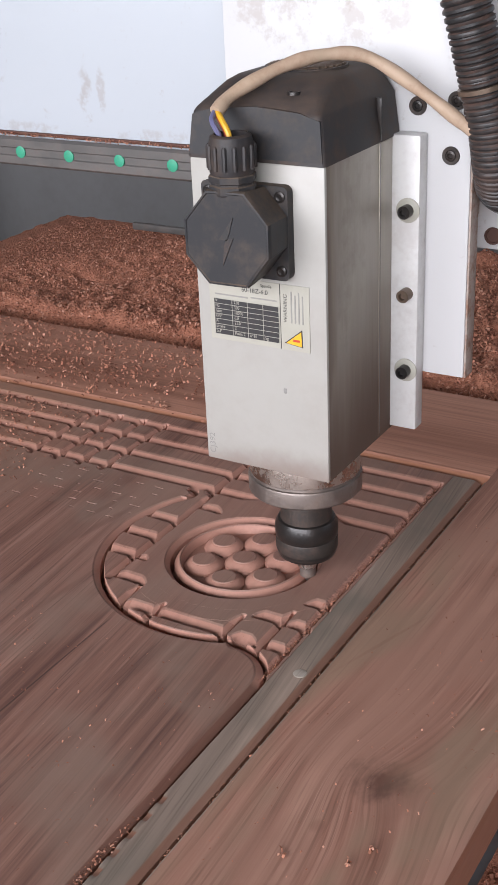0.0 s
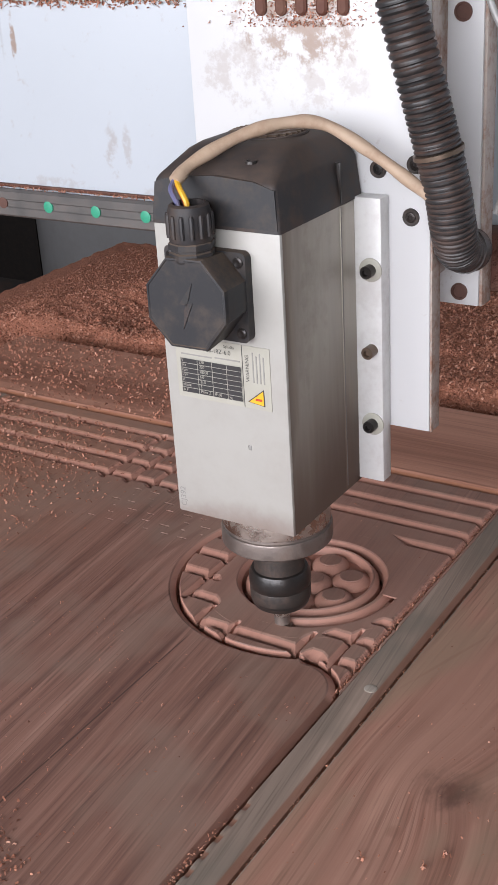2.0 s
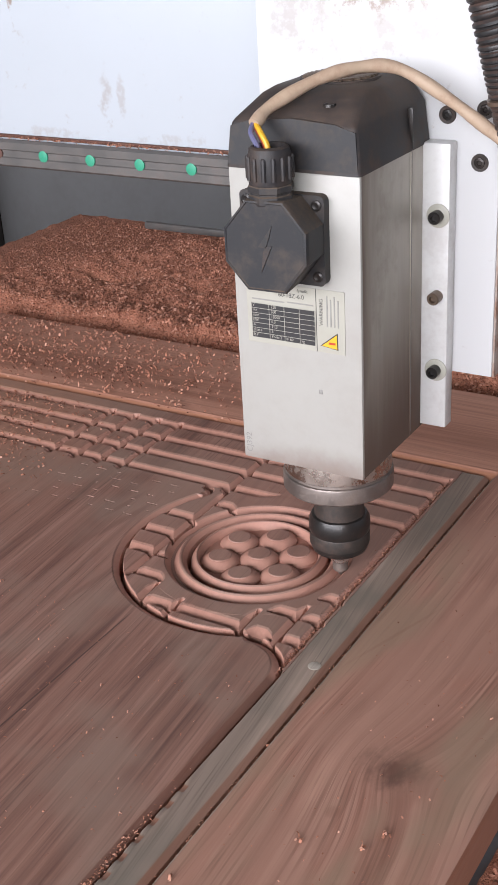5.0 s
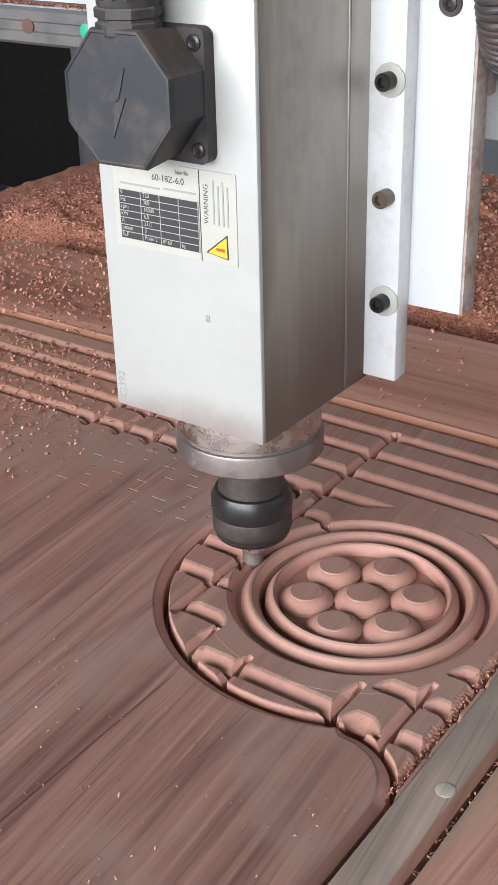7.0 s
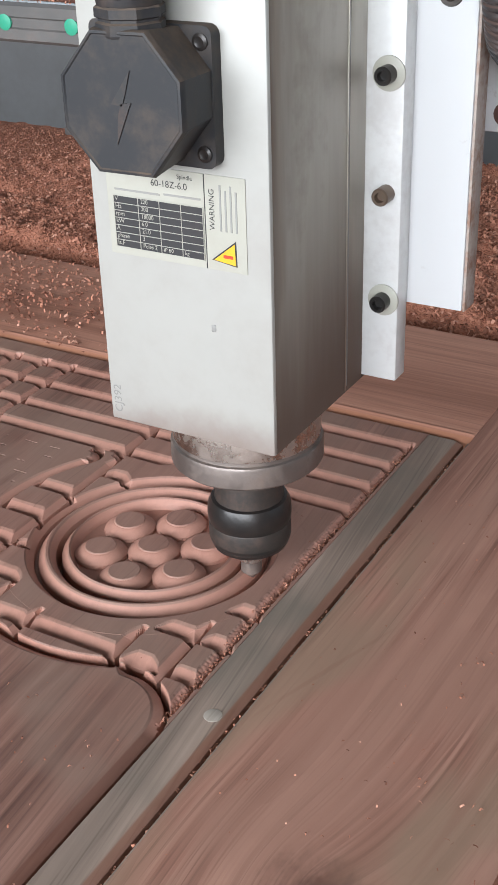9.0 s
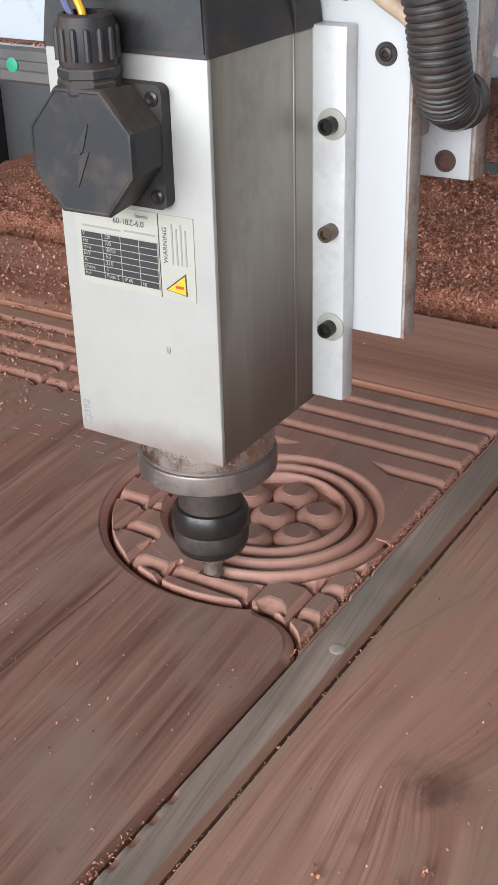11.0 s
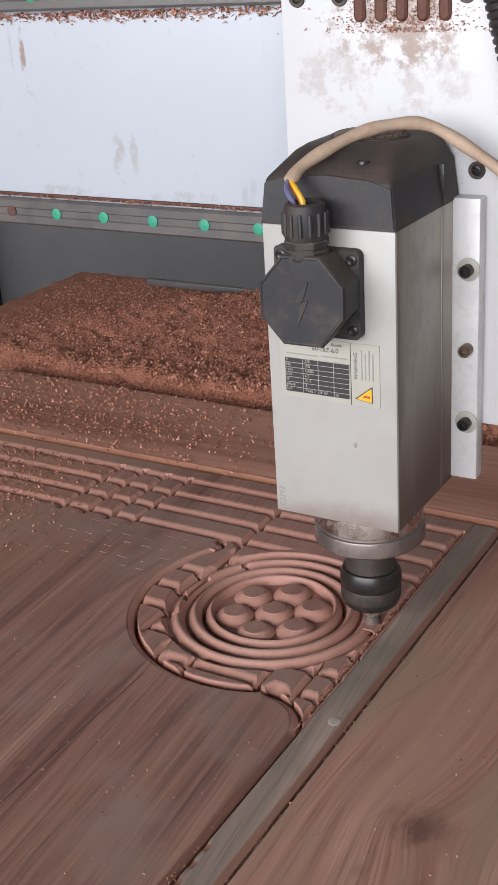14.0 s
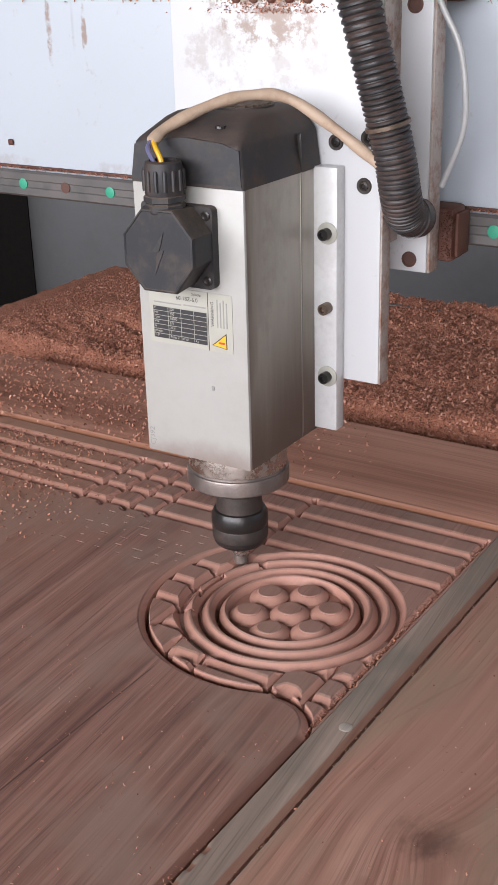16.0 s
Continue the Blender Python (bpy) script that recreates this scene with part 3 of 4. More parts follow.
    nick = (np.abs(along) < 0.0035 + 0.0035 * np.sin(k * 2.4 + np.floor(X / 0.0275) * 1.7)) & (np.abs((Y + 0.0095) % 0.0165 - 0.008) < 0.0007) & (X > -0.33) & (X < -0.165) & (Y > 0.0) & (Y < 0.098) & (R > 0.163)
    Z = Z - 0.0016 * nick
    # the ends of the panel
    Z = np.minimum(Z, vee(X + 0.690, 0.012, 0.006) * (Y < 0.26))
    return DEEP * Z + rough * 0.00010 * (Z < -0.001)


def carving(X, Y):
    """The panel's top, with the seat in which the rosette's own mesh lies."""
    return np.where(np.hypot(X - CX, Y - CY) < ROSETTE - 0.0012, -0.034, facets(X, Y))


RINGS = (0.0940, 0.1130)


def rosette_height(X, Y):
    """Seven domed petals in a sunk disc, inside three turned grooves."""
    R = np.hypot(X - CX, Y - CY)
    disc = -0.0078 * (1 - np.clip((R - 0.0625) / 0.004, 0, 1)) - 0.0004
    petals = np.full_like(X, -1.0)
    for k in range(7):
        u, v = (0, 0) if k == 6 else (0.0424 * math.cos(radians(31 + 60 * k)), 0.0424 * math.sin(radians(31 + 60 * k)))
        D = np.hypot(X + 0.0072 - u, Y - 0.0065 - v)
        petals = np.maximum(petals, -0.0004 - 0.0009 * np.clip((D - 0.0122) / 0.0005, 0, 1) - 0.0050 * np.clip((D - 0.0127) / 0.0087, 0, 1) ** 1.35 - 0.010 * np.clip((D - 0.0212) / 0.0010, 0, 1))
    Z = np.where(R < 0.067, np.maximum(disc, petals), 0)
    Z = np.minimum(Z, np.minimum(vee(R - 0.0755, 0.0082, 0.0076), slit(R - 0.0757, 0.0022, 0.018)))
    for r0 in RINGS:
        Z = np.minimum(Z, np.minimum(vee(R - r0, 0.0086, 0.0082), slit(R - r0, 0.0020, 0.016)))
    rough = ripple(X, Y, 0.012, 3) * 0.5 + ripple(X, Y, 0.005, 4) * 0.5
    Z = DEEP * Z + rough * 0.00008 * (Z < -0.001)
    return np.minimum(Z, facets(X, Y)) + 0.0002 - 0.0005 * ease(R, ROSETTE - 0.0012, ROSETTE)


def rosette(b):
    """A round slab on polar grid lines that follow the turned grooves' edges."""
    edges = {0.0, 0.0625, 0.0665, 0.0669, 0.0755, 0.0757, 0.0733, 0.0745, 0.0769, 0.0781, 0.0837, 0.0673, ROSETTE}
    for r0 in RINGS:
        edges |= {r0 - 0.0086, r0 - 0.002, r0 - 0.001, r0 + 0.001, r0 + 0.002, r0 + 0.0086}
    rs = sorted(edges | {round(0.0006 * i, 5) for i in range(1, 111)} | {round(0.067 + 0.0016 * i, 5) for i in range(21)} | {round(0.1026 + 0.0007 * i, 5) for i in range(29)})
    rs = [0.0] + [q for p_, q in zip(rs, rs[1:]) if q - p_ > 0.00015]
    n = 760
    th = np.arange(n) * 2 * math.pi / n
    Rr = np.array(rs[1:])[:, None]
    X, Y = CX + Rr * np.cos(th), CY + Rr * np.sin(th)
    Z = rosette_height(X, Y)
    ring = np.stack([X, Y, Z], -1)
    low = ring[-1].copy()
    low[:, 2] = -0.033
    c = rosette_height(np.array([[CX]]), np.array([[CY]]))[0, 0]
    vs = np.concatenate([[[CX, CY, c]], ring.reshape(-1, 3), low])
    m = len(rs) - 1
    i, j = np.meshgrid(np.arange(m), np.arange(n), indexing="ij")
    a = 1 + i * n + j
    a2 = 1 + i * n + (j + 1) % n
    quads = np.stack([a[:-1], a[1:], a2[1:], a2[:-1]], -1).reshape(-1, 4).tolist()
    last = np.stack([a[-1], a[-1] + n, a2[-1] + n, a2[-1]], -1).tolist()
    tris = [[0, 1 + q, 1 + (q + 1) % n] for q in range(n)]
    mesh = bpy.data.meshes.new("rosette")
    mesh.from_pydata((vs * K).tolist(), [], tris + quads + last + [list(range(1 + m * n + n - 1, m * n, -1))])
    return finish("rosette", mesh, PANEL, b, "round rosette of seven petals inside cut rings")


def grid_lines(fine, lo, hi, slits, span):
    """Add the exact edges of the straight cuts to a set of grid lines; slits: (place, side, bevel)."""
    out = set(np.round(fine, 6))
    for at, side, bevel in slits:
        for d in (-STEEP, 0.0005 - SLIT, 0.0005 - SLIT / 2, 0.0005 + SLIT / 2, 0.0005 + SLIT, bevel):
            q = round(at + side * d, 6)
            if lo < q < hi and span[0] < q < span[1]:
                out = {v for v in out if abs(v - q) > 0.00025} | {q}
    return np.array(sorted(out))


def side_height(X, Y):
    return ripple(X, Y, 0.2, 8) * 0.0003 - 0.0005


def stile_height(X, Y):
    """A strip whose outer side slopes down into a groove along the wide board."""
    notch = (np.abs(X - 0.1215) < 0.0022) & (Y < -0.33) & ((Y + 2) % 0.021 < 0.009)
    return np.clip(groove(0.1556 - X, 0.0115, 0.0050), -0.0105, -0.0004) - 0.0012 * notch


def back_height(X, Y):
    """A rail with a broad bevel in two steps along its front."""
    low = -0.0078 * (1 - np.clip((Y - END) / 0.0165, 0, 1))
    return low - 0.0012 * (1 - np.clip((Y - 0.2925) / 0.0195, 0, 1)) * (Y > 0.2915) + 0.0006


def board():
    b = thing("carved_wooden_board", "reddish brown hardwood board being carved with a rosette and ridges", "wooden panel")
    low = -0.045
    ys = grid_lines(graded((-1.15, 0.04), (-0.2, 0.0006), (END, 0)), -0.2, 0.273, [(ROW0 + PITCH * k, 1, ROWBEVEL) for k in range(-4, 7)], (-0.19, 0.273))
    xs = grid_lines(graded((-0.70, 0.004), (-0.40, 0.0012), (-0.17, 0.0006), (0.1195, 0)), -0.40, 0.119, [(c[0], -1, 0.0100) for c in COLUMN_CUTS] + [(0.1178, -1, 0.0115)], (-0.17, 0.119))
    surface("panel", xs, ys, carving, PANEL, b, low, "dark brown panel with freshly cut pinkish carving", smooth=False)
    rosette(b)
    surface("stile", grid_lines(graded((0.1197, 0.001), (0.1585, 0)), 0.12, 0.158, [(0.1556, -1, 0.0112)], (0.12, 0.158)), graded((-1.15, 0.01), (-0.5, 0.003), (END, 0)), stile_height, STILE, b, low, "greyish brown wooden strip beside the carving")
    surface("side_rail", graded((0.15853, 0.0006), (0.164, 0.01), (0.346, 0)), graded((-1.15, 0.03), (0.50, 0)), side_height, SIDE, b, low, "wide brown board with a dark knot")
    surface("back_rail", graded((-0.865, 0.03), (0.1585, 0)), graded((END + 0.0003, 0.0006), (0.298, 0.004), (0.310, 0.0006), (0.316, 0.02), (0.50, 0)), back_height, BACK, b, low, "reddish back rail dusted with shavings")
    surface("left_rail", graded((-0.865, 0.03), (-0.7003, 0)), graded((-1.15, 0.05), (END, 0)), lambda X, Y: 0.0005 + 0 * X, STILE, b, low)
    # small pale plug in the stile
    part("wood_plug", turned([(0.0062, 0), (0.0062, 0.0006), (0.005, 0.0009)], (0.1404, -0.1464, -0.0006), n=20), PEG, b)
    return b


def groove_floors(b):
    """The wood still standing in the two outer ring grooves, in short pieces that sink where the cutter passes."""
    made = []
    n, half = 44, 0.0087
    for r0 in RINGS:
        nr, na = 15, 15
        for k in range(n):
            a0, a1 = -360 * k / n, -360 * (k + 1) / n
            rr, aa = np.meshgrid(np.linspace(r0 - half, r0 + half, nr), np.radians(np.linspace(a0, a1, na)), indexing="ij")
            X, Y = CX + rr * np.cos(aa), CY + rr * np.sin(aa)
            top = np.stack([X, Y, 0.00026 + facets(X, Y)], -1).reshape(-1, 3)
            low = top.copy()
            low[:, 2] = np.minimum(top[:, 2], 0) - 0.0015
            idx = np.arange(nr * na).reshape(nr, na)
            q = np.stack([idx[:-1, :-1], idx[:-1, 1:], idx[1:, 1:], idx[1:, :-1]], -1).reshape(-1, 4)
            rim = np.concatenate([idx[0, :], idx[1:, -1], idx[-1, -2::-1], idx[-2:0:-1, 0]])
            m = nr * na
            side = np.stack([rim, np.roll(rim, -1), np.roll(rim, -1) + m, rim + m], -1)
            mesh = bpy.data.meshes.new("groove_floor")
            mesh.from_pydata((np.concatenate([top, low]) * K).tolist(), [], q[:, ::-1].tolist() + (q + m).tolist() + side.tolist())
            mesh.validate()
            made.append((finish("groove_floor", mesh, PANEL, b), r0, (a0 + a1) / 2))
    return made


# ---- shavings ----
def flakes(pts, seed, lo=0.003, hi=0.008, tilt=0.55):
    """Curled flakes of wood at the given points, joined in one mesh."""
    r = np.random.RandomState(seed)
    pts = np.asarray(pts, float)
    n = len(pts)
    ln = r.uniform(lo, hi, n)
    w, curl = r.uniform(lo, hi, n) * 0.38, r.uniform(0.1, 0.5, n) * ln
    a, b, g = r.uniform(-tilt, tilt, n), r.uniform(-tilt, tilt, n), r.uniform(0, 6.28, n)
    local = np.zeros((n, 6, 3))
    for k in range(6):
        u = k // 2 / 2 - 0.5
        local[:, k] = np.stack([u * ln, (k % 2 - 0.5) * w, curl * (1 - 4 * u * u)], -1)
    x, y, z = local[..., 0], local[..., 1], local[..., 2]
    ca, sa, cb, sb, cg, sg = (f(q)[:, None] for q in (a, b, g) for f in (np.cos, np.sin))
    y, z = y * ca - z * sa, y * sa + z * ca
    x, z = x * cb + z * sb, -x * sb + z * cb
    x, y = x * cg - y * sg, x * sg + y * cg
    vs = np.stack([x, y, z], -1) + pts[:, None]
    base = 6 * np.arange(n)[:, None]
    fs = np.concatenate([base + [0, 1, 3, 2], base + [2, 3, 5, 4]])
    mesh = bpy.data.meshes.new("flakes")
    mesh.from_pydata((vs.reshape(-1, 3) * K).tolist(), [], fs.tolist())
    return mesh


def scatter(n, seed, x0, x1, y0, y1, keep=None, height=None, up=0.0006):
    r = np.random.RandomState(seed)
    x, y = r.uniform(x0, x1, n), r.uniform(y0, y1, n)
    if keep is not None:
        ok = r.uniform(0, 1, n) < keep(x, y)
        x, y = x[ok], y[ok]
    z = height(x[None], y[None])[0] if height is not None else 0 * x
    return np.stack([x, y, z + up], -1)


def mound_height(X, Y):
    """Sawdust lying behind the board: a bank with a rounded brow over a trench."""
    wav = ripple(X, Y, 0.35, 11) * 0.010 + ripple(X, Y, 0.09, 12) * 0.004 + ripple(X, Y, 0.03, 13) * 0.0030 + ripple(X, Y, 0.014, 25) * 0.0012
    brow = ease(Y + ripple(X, Y, 0.4, 14) * 0.012, 0.540, 0.592)
    left = ease(X + ripple(X, Y, 0.3, 15) * 0.02, -1.10, -0.99)
    back = 1 - ease(Y + ripple(X, Y, 0.3, 16) * 0.015 + 0.42 * ease(-X, 0.50, 1.05), 1.08, 1.18)
    crack = -0.007 * np.exp(-((Y - 0.745 + ripple(X, Y, 0.25, 19) * 0.022) / 0.006) ** 2) * ease(ripple(X, Y, 0.3, 20), -0.5, 0.3)
    bar = -0.016 * np.exp(-((Y - 1.06) / 0.03) ** 2)
    return -0.049 + (0.047 + wav + 0.012 * ease(Y, 0.65, 0.95) + bar + crack) * brow * left * back + 0.003 * ease(ripple(X, Y, 0.05, 17), -0.2, 1)


def dust():
    mound = surface("sawdust_mound", graded((-1.2, 0.006), (0.55, 0)), graded((0.503, 0.005), (1.22, 0)), mound_height, BED, None, -0.0502)
    tagged(mound, "bank of reddish brown sawdust behind the board", "sawdust", kind="stuff")

    def loose(name, mesh, label):
        tagged(finish(name, mesh, CHIPS, None), label, "shavings", kind="stuff")

    loose("mound_shavings", flakes(np.concatenate([scatter(38000, 1, -1.15, 0.45, 0.530, 1.19, height=mound_height, up=0.0012), scatter(9000, 16, -1.12, 0.45, 0.520, 0.625, height=mound_height, up=0.0012)]), 1, 0.003, 0.0095, 0.85), "loose reddish wood shavings on the sawdust bank")
    back = scatter(3600, 2, -0.86, -0.05, 0.272, 0.497, lambda x, y: (1 - ease(x, -0.55, -0.08)) * (0.3 + 0.7 * ease(y, 0.27, 0.36)), up=0.003)
    loose("board_shavings", flakes(back, 2, 0.003, 0.008), "small wood shavings scattered over the back rail")
    panel = scatter(9000, 3, -0.69, -0.26, -0.14, 0.25, lambda x, y: (1 - ease(x, -0.62, -0.27)) ** 1.3 * ease(y, -0.16, 0.05), carving, 0.001)
    loose("panel_shavings", flakes(panel, 3, 0.0015, 0.006), "wood shavings lying in the carved ridges")
    stray = np.concatenate([scatter(190, 4, 0.17, 0.34, -0.4, 0.2, up=0.0008), scatter(240, 5, -0.3, 0.1, -0.45, -0.16, up=0.0008), scatter(60, 8, -0.12, 0.11, -0.12, 0.24, height=carving, up=0.0006)])
    loose("stray_shavings", flakes(stray, 4, 0.0012, 0.0034), "stray specks of shaved wood on the board")
    r = np.random.RandomState(9)
    heap_ = np.stack([r.normal(-0.072, 0.030, 2600), r.normal(-0.512, 0.026, 2600), np.zeros(2600)], -1)
    near = np.exp(-((heap_[:, 0] + 0.072) / 0.036) ** 2 - ((heap_[:, 1] + 0.512) / 0.032) ** 2)
    heap_[:, 2] = 0.0006 + 0.016 * near * r.uniform(0.3, 1, 2600)
    loose("heap_shavings", flakes(heap_, 7, 0.002, 0.006, 0.9), "little heap of shavings on the panel")
    torn = np.concatenate([np.stack([r.normal(x, 0.002, 5), r.normal(y, 0.002, 5), r.uniform(0.0006, 0.002, 5)], -1)
                           for x, y in ((0.232, -0.346), (0.278, -0.334), (0.166, -0.422), (0.288, -0.313))])
    loose("torn_chips", flakes(torn, 14, 0.0025, 0.006), "larger torn chips lying on the wide board")
    crumbs = np.stack([np.tile(np.linspace(0, 1, 700), 2) * 0.40 - 0.165, np.zeros(1400), np.zeros(1400)], -1)
    crumbs = np.stack([r.normal(0.1135, 0.0022, 1400), crumbs[:, 0], r.uniform(-0.0055, -0.0008, 1400)], -1)[::2]
    loose("edge_crumbs", flakes(crumbs, 10, 0.0012, 0.0030), "torn wood fibres along the edge cut")
    rim = np.stack([r.normal(0.1562, 0.0012, 420), r.uniform(-0.5, 0.25, 420), r.uniform(-0.006, -0.001, 420)], -1)
    loose("groove_crumbs", flakes(rim, 11, 0.001, 0.003), "fine crumbs along the outer groove")

    plugd = np.stack([r.normal(0.1125, 0.0028, 900), -0.30 - 0.35 * np.sqrt(r.uniform(0, 1, 900)), r.uniform(-0.005, -0.001, 900)], -1)
    loose("packed_crumbs", flakes(plugd, 15, 0.0012, 0.0034), "crumbs packed into the straight groove")
    rail = scatter(3000, 12, -0.862, -0.66, -0.35, 0.27, lambda x, y: 0.25 + 0.75 * ease(y, -0.2, 0.15), up=0.0015)
    loose("rail_shavings", flakes(rail, 12, 0.003, 0.008), "wood shavings covering the left rail")

    def left_height(X, Y):
        return -0.047 + 0.022 * ease(X, -1.05, -0.88) + 0.004 * ripple(X, Y, 0.1, 23) + 0.002 * ripple(X, Y, 0.02, 24)

    drift = surface("sawdust_drift", graded((-1.095, 0.01), (-0.868, 0)), graded((-0.9, 0.012), (0.501, 0)), left_height, BED, None, -0.0502)
    tagged(drift, "drift of sawdust against the left edge of the board", "sawdust", kind="stuff")
    loose("drift_shavings", flakes(scatter(8000, 13, -1.09, -0.87, -0.5, 0.5, height=left_height, up=0.0012), 13, 0.003, 0.009), "loose shavings on the sawdust drift")

    def right_height(X, Y):
        return -0.047 + 0.006 * ease(ripple(X, Y, 0.12, 21), -0.8, 1) + 0.002 * ripple(X, Y, 0.02, 22)

    heap = surface("sawdust_bed", graded((0.352, 0.01), (0.85, 0)), graded((-0.7, 0.01), (0.45, 0)), right_height, BED, None, -0.0502)
    tagged(heap, "layer of sawdust on the machine bed beside the board", "sawdust", kind="stuff")
    loose("bed_shavings", flakes(scatter(6000, 6, 0.355, 0.6, -0.6, 0.1, height=right_height), 5, 0.004, 0.011), "loose shavings on the machine bed")
    bar = thing("metal_bar", "grey metal bar half buried in sawdust", "metal bar", (-0.90, 1.068, 0.0))
    part("bar", box((0, -0.006, -0.012), (0.66, 0.006, 0.003), 0.003), RAIL, bar)


# ---- the gantry ----
def gantry():
    g = thing("gantry", "white enamelled gantry beam with two steel linear rails", "machine gantry", (0, 0, -0.051))
    up = 0.051
    part("beam", box((-1.50, 0.232, 0.334 + up), (1.22, 0.40, 0.70 + up), 0.004), BEAM, g, "white enamelled steel beam")
    part("lower_strip", box((-1.42, 0.2265, 0.3665 + up), (1.22, 0.2316, 0.3705 + up), 0.0008), GREASE, g, "rusty dust line above the rail")
    for x in (-1.50, 1.06):
        part("column", box((x, 0.2322, -1.05 + up), (x + 0.16, 0.3998, 0.3338 + up), 0.006), TABLEMAT, g, "grey steel gantry column")
    plug = None
    for z0, green0 in ((0.3315, 0), (0.594, 1)):
        bm = loft([[(x, y, z + up) for y, z in ((0.2316, z0 + 0.003), (0.217, z0), (0.2133, z0 + 0.003), (0.2133, z0 + 0.012), (0.2147, z0 + 0.0135), (0.2147, z0 + 0.0215), (0.2133, z0 + 0.023),
                                                (0.2133, z0 + 0.032), (0.217, z0 + 0.035), (0.2316, z0 + 0.032))] for x in (-1.38, 1.18)])
        rail = part("rail", bm, RAIL, g, "worn steel linear rail with plugged screw holes", smooth=False)
        for i in range(-13, 15):
            x = -0.3586 + 0.0745 * i
            if not -1.36 < x < 1.16:
                continue
            if plug is None:
                plug = part("plug", turned([(0.0072, 0.0), (0.0072, 0.0018), (0.0062, 0.0022)], (0, 0.2148, 0), "y", 18), GREEN, rail, "green plastic hole plug")
                mesh = plug.data
                brown = mesh.copy()
                brown.materials.clear()
                brown.materials.append(BROWNPLUG)
                ob = plug
            else:
                ob = new("plug", mesh if (i * 7 + green0) % 6 != 4 else brown)
                ob.parent = rail
                tagged(ob, "green plastic hole plug" if (i * 7 + green0) % 6 != 4 else "hole filled with brown dust")
            ob.location = (x * K, 0, (z0 + 0.0175 + up) * K)
    r = np.random.RandomState(31)
    n = 900
    ledge = np.stack([np.clip(r.normal(-0.30, 0.16, n), -0.9, 0.1), np.full(n, 0.2305), 0.5905 + up - np.abs(r.normal(0, 0.005, n))], -1)
    tagged(finish("ledge_dust", flakes(ledge, 31, 0.003, 0.008), CHIPS, g, "brown dust clinging under the upper rail"), kind="stuff")
    n = 1200
    ledge = np.stack([r.uniform(-1.0, 0.4, n), r.uniform(0.2175, 0.2315, n), 0.3668 + up + np.abs(r.normal(0, 0.0014, n))], -1)
    tagged(finish("rail_dust", flakes(ledge, 32, 0.002, 0.005), CHIPS, g, "brown dust lying on the lower rail"), kind="stuff")
    # speck of sawdust on the beam
    part("dust_speck", box((-0.617, 0.228, 0.396 + up), (-0.608, 0.2318, 0.404 + up), 0.002), GREASE, g)
    return g


def carriage():
    """The cross slide that runs on the rails, behind the plate."""
    c = thing("cross_slide", "white steel cross slide with dusty edges riding on the rails", "machine slide", (0, 0, 0.318))
    o = -0.318
    part("bracket", box((-0.10, 0.152, 0.312 + o), (0.1455, 0.176, 0.72 + o), 0.002), PLATE, c, "white bracket plate")
    part("bracket_edge", box((0.1457, 0.1525, 0.3125 + o), (0.1490, 0.1755, 0.72 + o), 0.001), EDGE, c, "dusty brown plate edge")
    part("core", box((-0.09, 0.0935, 0.345 + o), (0.112, 0.1518, 0.72 + o), 0.002), EDGE, c, "dusty spacer block")
    for x in (0.122, 0.126):
        for z in ((0.371,) if x == 0.122 else (0.3255, 0.581)):
            part("bolt_hole", turned([(0.0, 0), (0.0085, 0), (0.0085, 0.0012), (0.0065, 0.0016), (0.006, 0.0002), (0.0, 0.0)], (x, 0.1519, z + o), "y", 20), BROWNPLUG, c, "dust filled bolt hole")
    for x in (-0.09, 0.118):
        for z in (0.349, 0.6115):
            part("bearing_block", box((x, 0.1762, z - 0.029 + o), (x + 0.046, 0.2128, z + 0.029 + o), 0.005), GREASE, c, "rusty greased bearing block")
    r = np.random.RandomState(41)
    crust = flakes(np.stack([r.uniform(0.150, 0.163, 260), r.uniform(0.1752, 0.1775, 260), 0.349 + o + r.uniform(-0.026, 0.026, 260)], -1), 41, 0.002, 0.006, 1.2)
    tagged(finish("crusted_dust", crust, GREASE, c, "rusty dust crusted on the bearing block"), kind="stuff")
    part("wiper", box((0.1642, 0.18, 0.325 + o), (0.1690, 0.2125, 0.373 + o), 0.003), GREASE, c, "dusty rubber wiper")
    return c


